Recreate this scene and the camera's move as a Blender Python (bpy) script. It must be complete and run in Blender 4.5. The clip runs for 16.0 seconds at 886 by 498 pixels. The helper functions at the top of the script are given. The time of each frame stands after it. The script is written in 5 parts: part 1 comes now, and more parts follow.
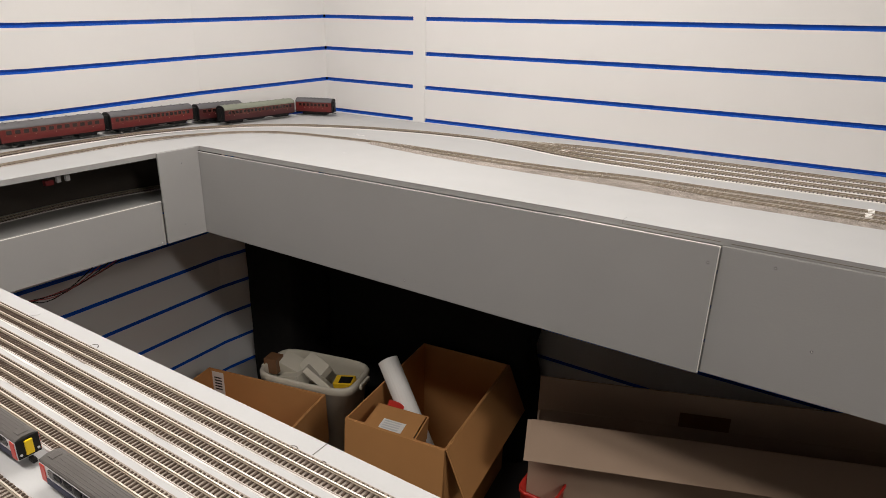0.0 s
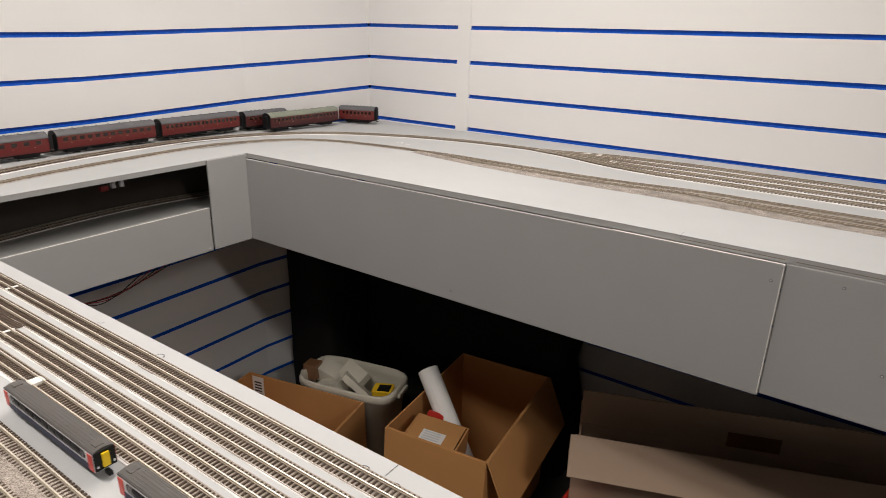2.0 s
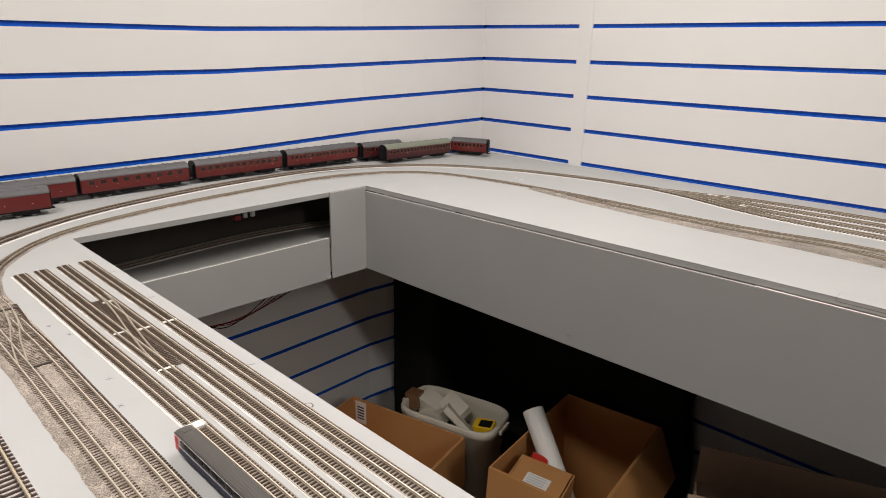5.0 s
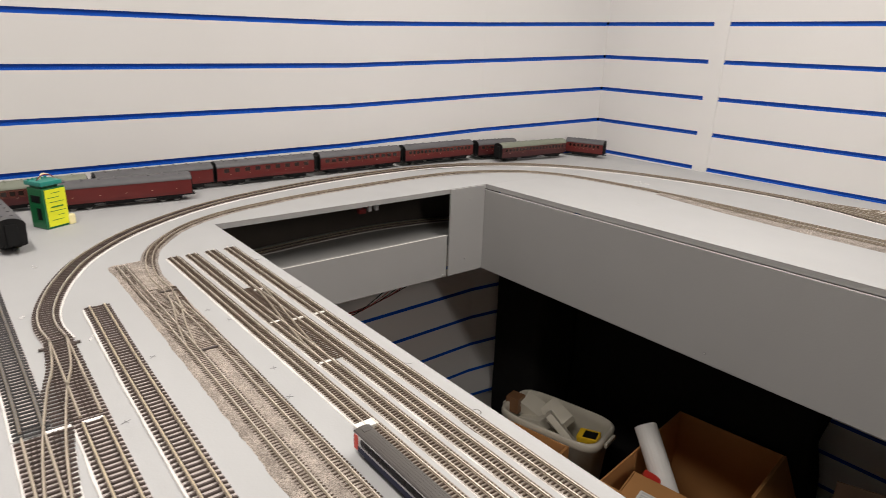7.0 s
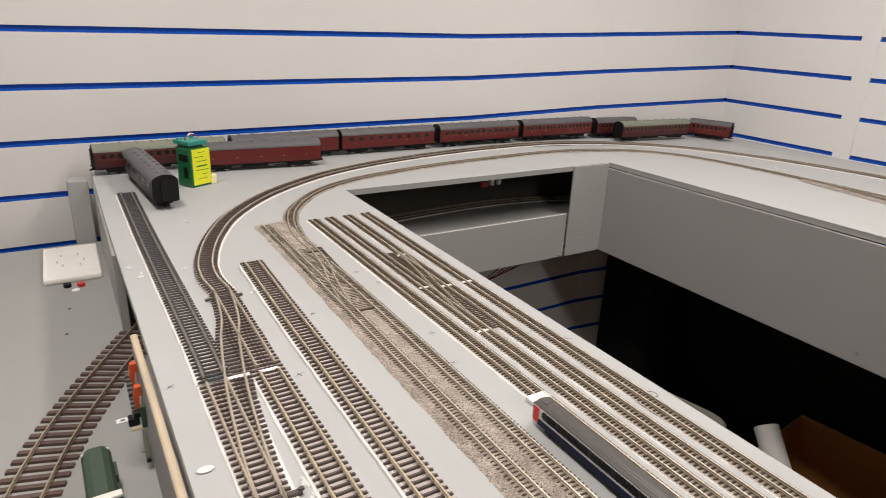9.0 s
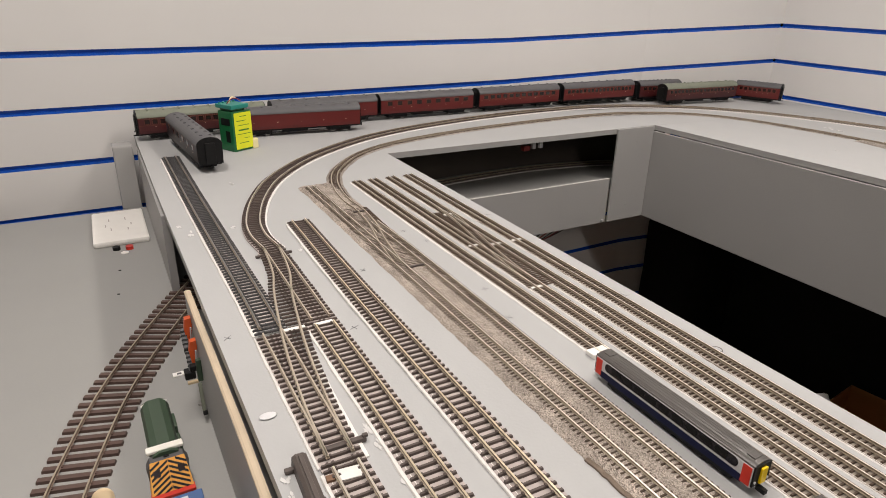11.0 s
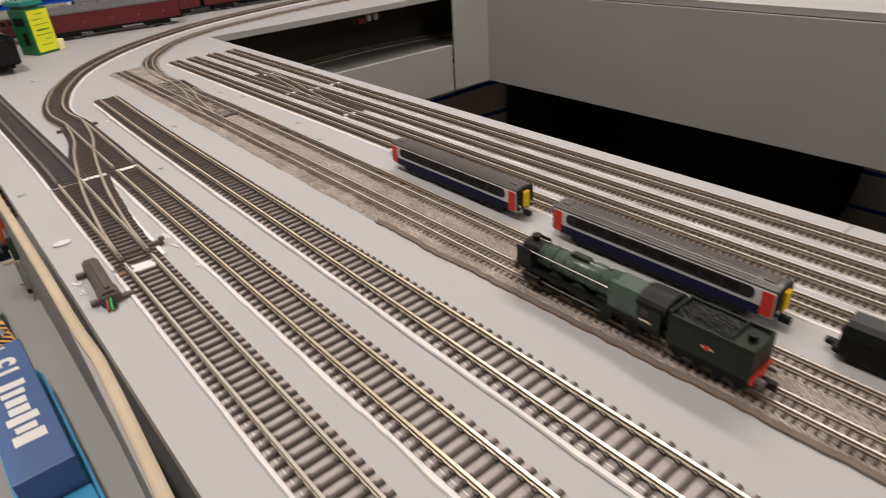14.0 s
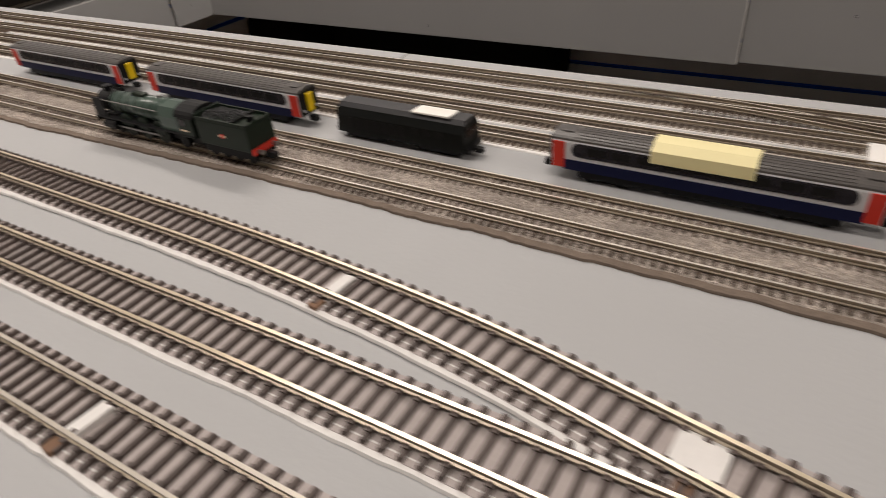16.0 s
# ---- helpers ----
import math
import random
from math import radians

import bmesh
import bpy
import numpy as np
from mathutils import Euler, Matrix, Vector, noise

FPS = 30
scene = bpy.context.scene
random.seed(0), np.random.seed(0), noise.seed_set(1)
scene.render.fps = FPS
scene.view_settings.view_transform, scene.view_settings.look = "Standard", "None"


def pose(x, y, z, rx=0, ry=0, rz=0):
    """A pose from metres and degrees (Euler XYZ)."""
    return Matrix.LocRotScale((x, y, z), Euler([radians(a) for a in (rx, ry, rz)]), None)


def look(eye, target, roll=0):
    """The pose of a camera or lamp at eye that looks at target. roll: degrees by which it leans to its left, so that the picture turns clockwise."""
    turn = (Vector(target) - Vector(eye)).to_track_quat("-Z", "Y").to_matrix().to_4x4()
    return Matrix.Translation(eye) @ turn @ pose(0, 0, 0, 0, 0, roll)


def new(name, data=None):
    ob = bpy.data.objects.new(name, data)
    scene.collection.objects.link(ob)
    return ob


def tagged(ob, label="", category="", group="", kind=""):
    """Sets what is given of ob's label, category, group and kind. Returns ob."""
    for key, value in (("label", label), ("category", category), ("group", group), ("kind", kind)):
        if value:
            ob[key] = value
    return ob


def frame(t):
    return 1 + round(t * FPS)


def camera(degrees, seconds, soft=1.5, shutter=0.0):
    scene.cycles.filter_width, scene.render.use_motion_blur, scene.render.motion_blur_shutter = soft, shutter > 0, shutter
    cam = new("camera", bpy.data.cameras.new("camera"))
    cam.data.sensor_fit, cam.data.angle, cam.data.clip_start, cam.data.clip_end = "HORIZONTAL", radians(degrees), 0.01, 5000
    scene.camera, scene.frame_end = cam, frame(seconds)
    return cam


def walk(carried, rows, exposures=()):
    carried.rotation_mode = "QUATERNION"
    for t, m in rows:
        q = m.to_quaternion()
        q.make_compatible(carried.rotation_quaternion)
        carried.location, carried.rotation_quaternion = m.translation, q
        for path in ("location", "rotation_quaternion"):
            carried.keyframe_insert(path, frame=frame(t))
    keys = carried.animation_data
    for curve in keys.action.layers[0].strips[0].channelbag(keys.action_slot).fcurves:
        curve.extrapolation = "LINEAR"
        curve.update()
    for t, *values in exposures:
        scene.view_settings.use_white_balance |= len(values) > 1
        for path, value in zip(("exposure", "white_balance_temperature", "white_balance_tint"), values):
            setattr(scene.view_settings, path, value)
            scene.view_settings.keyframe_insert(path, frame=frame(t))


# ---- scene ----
cam = camera(70.5, 16.0, soft=0.65, shutter=0.5)

PATH = [
    (0, (1.52, -1.657, 1.304), (0.526, -0.065, 0.612), 1.4),
    (0.5, (1.524, -1.65, 1.299), (0.526, -0.06, 0.609), 1.6),
    (1, (1.519, -1.654, 1.302), (0.517, -0.066, 0.614), 1.2),
    (1.5, (1.501, -1.661, 1.305), (0.471, -0.087, 0.623), 1.4),
    (2, (1.484, -1.666, 1.308), (0.408, -0.121, 0.633), 1.4),
    (2.5, (1.473, -1.677, 1.313), (0.352, -0.16, 0.647), 1.3),
    (3, (1.466, -1.672, 1.32), (0.307, -0.179, 0.665), 1.3),
    (5.5, (1.4, -1.696, 1.339), (0.057, -0.346, 0.727), 1.4),
    (6, (1.377, -1.709, 1.336), (-0.004, -0.398, 0.726), 1.7),
    (6.5, (1.358, -1.723, 1.338), (-0.068, -0.462, 0.723), 1.8),
    (7, (1.335, -1.736, 1.331), (-0.138, -0.537, 0.702), 1.9),
    (7.5, (1.328, -1.747, 1.334), (-0.19, -0.617, 0.687), 2.1),
    (8, (1.305, -1.763, 1.322), (-0.242, -0.675, 0.67), 2.3),
    (8.5, (1.282, -1.783, 1.312), (-0.292, -0.748, 0.639), 2.4),
    (9, (1.27, -1.798, 1.307), (-0.328, -0.814, 0.614), 2.5),
    (9.5, (1.257, -1.811, 1.3), (-0.361, -0.879, 0.583), 2.4),
    (12, (1.255, -1.815, 1.262), (-0.345, -0.943, 0.437), 0.2),
    (12.5, (1.271, -1.808, 1.246), (-0.289, -0.906, 0.377), -0.8),
    (13, (1.292, -1.798, 1.231), (-0.211, -0.844, 0.321), -1.6),
    (13.5, (1.321, -1.788, 1.216), (-0.113, -0.774, 0.26), -2.8),
    (14, (1.349, -1.783, 1.2), (-0.009, -0.701, 0.207), -3.9),
    (14.5, (1.384, -1.779, 1.186), (0.115, -0.628, 0.153), -4.3),
    (15, (1.426, -1.776, 1.175), (0.263, -0.551, 0.104), -5.4),
    (15.5, (1.47, -1.773, 1.163), (0.433, -0.472, 0.053), -5.9),
    (16, (1.52, -1.769, 1.159), (0.623, -0.405, 0.003), -5.5),
]
walk(cam, [(t, look(eye, target, roll)) for t, eye, target, roll in PATH],
     [(0, 0.05, 6500, 10), (3, 0.03, 6500, 10), (6, -0.07, 6500, 10), (9.5, -0.16, 6550, 11), (12, -0.30, 6650, 12), (14, -0.40, 6700, 13), (16, -0.52, 6700, 13)])

# ---- world and lamps ----
BZ = 1.004            # top of the layout boards
DECK = 0.880          # top of the lower deck
CEIL = 2.35

world = bpy.data.worlds.new("world")
scene.world = world
world.use_nodes = True
world.node_tree.nodes["Background"].inputs[0].default_value = (0.02, 0.02, 0.022, 1)
world.node_tree.nodes["Background"].inputs[1].default_value = 0.2

LAMPS = [(0.86, -0.76, 16.5), (0.82, -1.93, 14.8), (3.4, -1.65, 29.0)]
for lx, ly, power in LAMPS:
    lamp = bpy.data.lights.new("ceiling_lamp", "AREA")
    lamp.shape, lamp.size, lamp.size_y = "RECTANGLE", 1.15, 0.16
    lamp.energy, lamp.color, lamp.spread = power, (1.0, 0.935, 0.868), radians(160)
    ob = new("ceiling_lamp", lamp)
    ob.location = (lx, ly, CEIL - 0.075)


# ---- materials ----
def mat(name, col, rough=0.5, metal=0.0, var=0.08, scale=30.0, bump=0.0, bscale=200.0, stain=0.0, island=0.0, spec=0.5, emit=0.0):
    m = bpy.data.materials.new(name)
    m.use_nodes = True
    nt = m.node_tree
    b = nt.nodes["Principled BSDF"]
    b.inputs["Roughness"].default_value = rough
    b.inputs["Metallic"].default_value = metal
    b.inputs["Specular IOR Level"].default_value = spec
    tc = nt.nodes.new("ShaderNodeTexCoord")
    mix = nt.nodes.new("ShaderNodeMix")
    mix.data_type = "RGBA"
    mix.inputs[6].default_value = (*[c * (1 - var) for c in col], 1)
    mix.inputs[7].default_value = (*[min(1, c * (1 + var)) for c in col], 1)
    n1 = nt.nodes.new("ShaderNodeTexNoise")
    n1.inputs["Scale"].default_value = scale
    n1.inputs["Detail"].default_value = 5
    nt.links.new(tc.outputs["Object"], n1.inputs["Vector"])
    nt.links.new(n1.outputs["Fac"], mix.inputs[0])
    out = mix.outputs[2]
    if stain:
        n2 = nt.nodes.new("ShaderNodeTexNoise")
        n2.inputs["Scale"].default_value = scale * 0.12
        n2.inputs["Detail"].default_value = 6
        nt.links.new(tc.outputs["Object"], n2.inputs["Vector"])
        ramp = nt.nodes.new("ShaderNodeMapRange")
        ramp.inputs[1].default_value, ramp.inputs[2].default_value = 0.45, 0.75
        ramp.inputs[3].default_value, ramp.inputs[4].default_value = 0.0, stain
        nt.links.new(n2.outputs["Fac"], ramp.inputs[0])
        mx = nt.nodes.new("ShaderNodeMix")
        mx.data_type = "RGBA"
        nt.links.new(ramp.outputs[0], mx.inputs[0])
        nt.links.new(out, mx.inputs[6])
        mx.inputs[7].default_value = (*[c * 0.6 for c in col], 1)
        out = mx.outputs[2]
    if island:
        oi = nt.nodes.new("ShaderNodeObjectInfo")
        ge = nt.nodes.new("ShaderNodeNewGeometry")
        ad = nt.nodes.new("ShaderNodeMath")
        nt.links.new(oi.outputs["Random"], ad.inputs[0])
        nt.links.new(ge.outputs["Random Per Island"], ad.inputs[1])
        mr = nt.nodes.new("ShaderNodeMapRange")
        mr.inputs[2].default_value = 2.0
        mr.inputs[3].default_value, mr.inputs[4].default_value = 1 - island, 1 + island
        nt.links.new(ad.outputs[0], mr.inputs[0])
        hs = nt.nodes.new("ShaderNodeHueSaturation")
        nt.links.new(mr.outputs[0], hs.inputs["Value"])
        nt.links.new(out, hs.inputs["Color"])
        out = hs.outputs[0]
    nt.links.new(out, b.inputs["Base Color"])
    if bump:
        n3 = nt.nodes.new("ShaderNodeTexNoise")
        n3.inputs["Scale"].default_value = bscale
        n3.inputs["Detail"].default_value = 4
        nt.links.new(tc.outputs["Object"], n3.inputs["Vector"])
        bp = nt.nodes.new("ShaderNodeBump")
        bp.inputs["Strength"].default_value = bump
        bp.inputs["Distance"].default_value = 0.002
        nt.links.new(n3.outputs["Fac"], bp.inputs["Height"])
        nt.links.new(bp.outputs[0], b.inputs["Normal"])
    if emit:
        b.inputs["Emission Color"].default_value = (1.0, 0.95, 0.88, 1)
        b.inputs["Emission Strength"].default_value = emit
    return m


def ballast_mat(name, light=1.0, warm=1.0):
    """Grey-buff stone chippings."""
    m = bpy.data.materials.new(name)
    m.use_nodes = True
    nt = m.node_tree
    b = nt.nodes["Principled BSDF"]
    b.inputs["Roughness"].default_value = 0.95
    b.inputs["Specular IOR Level"].default_value = 0.15
    tc = nt.nodes.new("ShaderNodeTexCoord")
    v = nt.nodes.new("ShaderNodeTexVoronoi")
    v.inputs["Scale"].default_value = 1500
    nt.links.new(tc.outputs["Object"], v.inputs["Vector"])
    ramp = nt.nodes.new("ShaderNodeValToRGB")
    ramp.color_ramp.elements[0].color = (0.15 * light, 0.124 * light / warm, 0.105 * light / warm ** 2, 1)
    ramp.color_ramp.elements[1].color = (0.52 * light, 0.445 * light / warm, 0.385 * light / warm ** 2, 1)
    sep = nt.nodes.new("ShaderNodeSeparateColor")
    nt.links.new(v.outputs["Color"], sep.inputs[0])
    nt.links.new(sep.outputs[0], ramp.inputs[0])
    n2 = nt.nodes.new("ShaderNodeTexNoise")
    n2.inputs["Scale"].default_value = 45
    n2.inputs["Detail"].default_value = 6
    nt.links.new(tc.outputs["Object"], n2.inputs["Vector"])
    mr = nt.nodes.new("ShaderNodeMapRange")
    mr.inputs[1].default_value, mr.inputs[2].default_value = 0.3, 0.7
    mr.inputs[3].default_value, mr.inputs[4].default_value = 0.72, 1.22
    nt.links.new(n2.outputs["Fac"], mr.inputs[0])
    hs = nt.nodes.new("ShaderNodeHueSaturation")
    nt.links.new(mr.outputs[0], hs.inputs["Value"])
    nt.links.new(ramp.outputs[0], hs.inputs["Color"])
    nt.links.new(hs.outputs[0], b.inputs["Base Color"])
    bp = nt.nodes.new("ShaderNodeBump")
    bp.inputs["Strength"].default_value = 0.9
    bp.inputs["Distance"].default_value = 0.0012
    nt.links.new(v.outputs["Distance"], bp.inputs["Height"])
    nt.links.new(bp.outputs[0], b.inputs["Normal"])
    return m


M = {}
M["slat"] = mat("white_melamine", (0.70, 0.688, 0.68), 0.45, var=0.02, scale=6, bump=0.03, bscale=300, island=0.01)
M["blue"] = mat("blue_plastic", (0.001, 0.085, 0.50), 0.4, spec=0.35, var=0.08, scale=20)
M["board"] = mat("pale_grey_paint", (0.405, 0.408, 0.413), 0.62, var=0.04, scale=14, bump=0.06, bscale=420, stain=0.16, spec=0.2)
M["fascia"] = mat("mid_grey_paint", (0.36, 0.355, 0.35), 0.5, var=0.04, scale=9, bump=0.10, bscale=260, stain=0.08)
M["deckgrey"] = mat("deck_grey_paint", (0.30, 0.30, 0.292), 0.5, var=0.04, scale=12, bump=0.06, bscale=350, stain=0.12)
M["edge"] = mat("chipped_white_edge", (0.75, 0.73, 0.70), 0.6, var=0.08, scale=60)
M["white"] = mat("white_paint", (0.82, 0.80, 0.77), 0.6, var=0.06, scale=50)
M["underlay"] = mat("pale_foam_underlay", (0.42, 0.37, 0.355), 0.9, var=0.10, scale=120, bump=0.15, bscale=600)
M["underlayn"] = mat("pale_grey_foam_underlay", (0.275, 0.236, 0.20), 0.95, var=0.10, scale=120, bump=0.15, bscale=600)
M["rail"] = mat("nickel_silver", (0.82, 0.76, 0.67), 0.3, 0.72, var=0.12, scale=40)
M["railbrass"] = mat("brass_tinted_rail", (0.80, 0.70, 0.53), 0.32, 0.75, var=0.12, scale=40)
M["railside"] = mat("brown_tarnished_rail_side", (0.36, 0.305, 0.235), 0.42, 0.5, var=0.15, scale=60)
M["railrust"] = mat("brown_rail", (0.21, 0.155, 0.12), 0.5, 0.3, var=0.2, scale=60)
M["railold"] = mat("tarnished_rail", (0.60, 0.53, 0.44), 0.36, 0.65, var=0.15, scale=60)
M["sleeper"] = mat("brown_plastic_sleeper", (0.078, 0.057, 0.050), 0.55, var=0.18, scale=150, bump=0.1, bscale=900, island=0.22)
M["sleeperdark"] = mat("black_plastic_sleeper", (0.062, 0.060, 0.062), 0.55, var=0.15, scale=150, island=0.2)
M["sleepern"] = mat("fine_brown_sleeper", (0.088, 0.063, 0.048), 0.65, spec=0.2, var=0.18, scale=150, island=0.25)
M["sleepero"] = mat("dark_brown_large_sleeper", (0.088, 0.052, 0.042), 0.5, var=0.2, scale=120, bump=0.1, bscale=700, island=0.15)
M["ballast"] = ballast_mat("grey_ballast", 1.26, 0.98)
M["ballastpale"] = ballast_mat("pale_grey_ballast", 1.08, 0.96)
M["cork"] = mat("dark_brown_cork", (0.19, 0.15, 0.122), 0.95, var=0.3, scale=180, bump=0.5, bscale=900, spec=0.1)
M["wood"] = mat("raw_pine", (0.66, 0.54, 0.40), 0.7, var=0.22, scale=26, bump=0.1, bscale=160)
M["black"] = mat("black_plastic", (0.008, 0.008, 0.0085), 0.5, spec=0.22, var=0.2, scale=90)
M["darkgap"] = mat("dark_brown_board", (0.07, 0.058, 0.048), 0.9, var=0.15, scale=20)
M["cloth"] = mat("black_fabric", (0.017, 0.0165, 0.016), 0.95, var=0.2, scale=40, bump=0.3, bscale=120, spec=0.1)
M["card"] = mat("brown_cardboard", (0.53, 0.262, 0.098), 0.85, var=0.07, scale=14, bump=0.08, bscale=160, stain=0.15, spec=0.2)
M["cardpale"] = mat("pale_cardboard", (0.40, 0.29, 0.215), 0.85, var=0.06, scale=12, bump=0.06, bscale=160, stain=0.15, spec=0.2)
M["tape"] = mat("brown_parcel_tape", (0.20, 0.10, 0.05), 0.25, var=0.08, scale=25)
M["paper"] = mat("white_paper", (0.80, 0.79, 0.77), 0.7, var=0.03, scale=30)
M["tub"] = mat("cream_plastic", (0.62, 0.58, 0.49), 0.4, var=0.05, scale=20)
M["red"] = mat("red_plastic", (0.55, 0.03, 0.02), 0.35, var=0.1, scale=30)
M["yellow"] = mat("yellow_plastic", (0.80, 0.50, 0.02), 0.4, var=0.06, scale=40)
M["carpet"] = mat("dark_carpet", (0.038, 0.034, 0.032), 0.95, var=0.3, scale=300, bump=0.6, bscale=500)
M["greywall"] = mat("grey_brown_wall_paint", (0.40, 0.37, 0.34), 0.8, var=0.04, scale=8, bump=0.05, bscale=90)
M["plaster"] = mat("white_plaster", (0.74, 0.72, 0.69), 0.8, var=0.03, scale=8, bump=0.05, bscale=90)
M["lampglow"] = mat("opal_diffuser", (0.9, 0.9, 0.88), 0.5, emit=2.0)
M["maroon"] = mat("maroon_enamel", (0.060, 0.008, 0.009), 0.38, var=0.15, scale=40, island=0.12)
M["vandark"] = mat("purple_black_enamel", (0.020, 0.012, 0.014), 0.4, spec=0.3, var=0.15, scale=40)
M["maroonred"] = mat("crimson_enamel", (0.115, 0.011, 0.010), 0.38, var=0.15, scale=40)
M["liner"] = mat("dull_ochre_line", (0.17, 0.055, 0.028), 0.5)
M["roofgrey"] = mat("coach_roof_grey", (0.095, 0.093, 0.099), 0.55, var=0.15, scale=50, stain=0.2)
M["roofgreen"] = mat("faded_greenish_roof", (0.19, 0.205, 0.16), 0.65, var=0.12, scale=50, stain=0.2)
M["glassdark"] = mat("dark_glazing", (0.020, 0.012, 0.012), 0.15, var=0.1, scale=30)
M["ridge"] = mat("ribbed_roof_grey", (0.075, 0.068, 0.064), 0.38, var=0.12, scale=60)
M["roofdark"] = mat("dull_black_roof", (0.030, 0.030, 0.033), 0.42, var=0.2, scale=60)
M["navy"] = mat("navy_blue_enamel", (0.008, 0.011, 0.045), 0.4, spec=0.2, var=0.1, scale=50)
M["bandnavy"] = mat("dark_navy_band", (0.008, 0.008, 0.016), 0.25, var=0.1, scale=50)
M["silver"] = mat("pale_grey_stripe", (0.62, 0.62, 0.64), 0.4, var=0.04, scale=50)
M["doorred"] = mat("signal_red_enamel", (0.62, 0.035, 0.02), 0.35, var=0.05, scale=50)
M["cabyellow"] = mat("warning_yellow", (0.85, 0.58, 0.0), 0.35, var=0.05, scale=50)
M["locogreen"] = mat("loco_green_enamel", (0.011, 0.019, 0.012), 0.4, spec=0.25, var=0.15, scale=80)
M["boilergreen"] = mat("boiler_green_enamel", (0.062, 0.095, 0.078), 0.28, var=0.12, scale=80)
M["darkbody"] = mat("black_green_enamel", (0.005, 0.006, 0.0055), 0.45, spec=0.2, var=0.15, scale=60)
M["steel"] = mat("dull_steel", (0.30, 0.29, 0.28), 0.35, 0.9, var=0.1, scale=80)
M["coal"] = mat("coal", (0.030, 0.030, 0.032), 0.5, var=0.3, scale=300, bump=0.8, bscale=700)
M["cream"] = mat("pale_yellow_foam", (0.85, 0.76, 0.42), 0.6, var=0.04, scale=60)
M["masking"] = mat("white_masking_tape", (0.86, 0.84, 0.78), 0.6, var=0.04, scale=60)
M["crate"] = mat("green_crate_plastic", (0.010, 0.13, 0.045), 0.35, var=0.1, scale=40)
M["teal"] = mat("teal_lid_plastic", (0.015, 0.23, 0.19), 0.4, var=0.1, scale=40)
M["label"] = mat("acid_yellow_label", (0.78, 0.80, 0.02), 0.5, var=0.05, scale=40)
M["inkgreen"] = mat("dark_green_ink", (0.05, 0.22, 0.02), 0.6)
M["hgreen"] = mat("diesel_green_enamel", (0.045, 0.075, 0.047), 0.5, var=0.12, scale=60)
M["orangestripe"] = mat("wasp_orange", (0.75, 0.33, 0.03), 0.45, var=0.05, scale=50)
M["cblue"] = mat("container_blue", (0.060, 0.125, 0.30), 0.45, var=0.06, scale=40)
M["lblue"] = mat("wagon_sky_blue", (0.04, 0.30, 0.55), 0.4, var=0.06, scale=40)
M["motor"] = mat("dark_brown_plastic", (0.078, 0.062, 0.056), 0.5, var=0.15, scale=90)
M["edgewhite"] = mat("dried_white_edge", (0.72, 0.70, 0.68), 0.5, var=0.15, scale=90, bump=0.1, bscale=300)
M["ink"] = mat("black_ink", (0.02, 0.02, 0.02), 0.6)
M["orange"] = mat("orange_plastic", (0.62, 0.10, 0.025), 0.4, var=0.05, scale=40)
M["dowel"] = mat("pale_turned_wood", (0.68, 0.53, 0.34), 0.55, var=0.08, scale=30, bump=0.05)
M["pencil"] = mat("faint_pencil", (0.17, 0.17, 0.175), 0.6)
M["grub"] = mat("brown_grime", (0.18, 0.10, 0.06), 0.8)
M["glue"] = mat("dried_white_glue", (0.58, 0.575, 0.57), 0.35, var=0.04)
M["redwire"] = mat("red_wire", (0.22, 0.02, 0.02), 0.4)
M["greenwire"] = mat("green_wire", (0.02, 0.3, 0.08), 0.4)


# ---- building helpers ----
def mesh_of(name, bm, material):
    me = bpy.data.meshes.new(name)
    bm.normal_update()
    bm.to_mesh(me)
    bm.free()
    me.materials.append(material)
    return me


def part(name, bm, material, parent=None, label="", smooth=False, kind=""):
    me = mesh_of(name, bm, material)
    if smooth:
        for p in me.polygons:
            p.use_smooth = True
    ob = new(name, me)
    ob.parent = parent
    return tagged(ob, label, kind=kind)


def piece(name, me, parent, m):
    ob = new(name, me)
    ob.parent = parent
    ob.matrix_basis = m
    return ob


def thing(name, m, label, category, group="", kind=""):
    ob = new(name)
    ob.empty_display_size = 0.02
    ob.matrix_basis = m
    return tagged(ob, label, category, group, kind)


def box(bm, x0, x1, y0, y1, z0, z1, bevel=0.0, m=None):
    r = bmesh.ops.create_cube(bm, size=1.0)
    vs = r["verts"]
    bmesh.ops.scale(bm, vec=(x1 - x0, y1 - y0, z1 - z0), verts=vs)
    bmesh.ops.translate(bm, vec=((x0 + x1) / 2, (y0 + y1) / 2, (z0 + z1) / 2), verts=vs)
    if bevel:
        es = list({e for v in vs for e in v.link_edges})
        r = bmesh.ops.bevel(bm, geom=es, offset=bevel, segments=2, profile=0.6, affect="EDGES")
        vs = list({v for f in r["faces"] for v in f.verts} | {v for v in vs if v.is_valid})
    if m is not None:
        bmesh.ops.transform(bm, matrix=m, verts=[v for v in vs if v.is_valid])
    return bm


def B(*a, **k):
    return box(bmesh.new(), *a, **k)


def cyl(bm, p, q, r, seg=16, r2=None):
    p, q = Vector(p), Vector(q)
    d = q - p
    res = bmesh.ops.create_cone(bm, cap_ends=True, segments=seg, radius1=r, radius2=r if r2 is None else r2, depth=d.length)
    m = Matrix.Translation((p + q) / 2) @ d.to_track_quat("Z", "Y").to_matrix().to_4x4()
    bmesh.ops.transform(bm, matrix=m, verts=res["verts"])
    return bm


def C(*a, **k):
    return cyl(bmesh.new(), *a, **k)


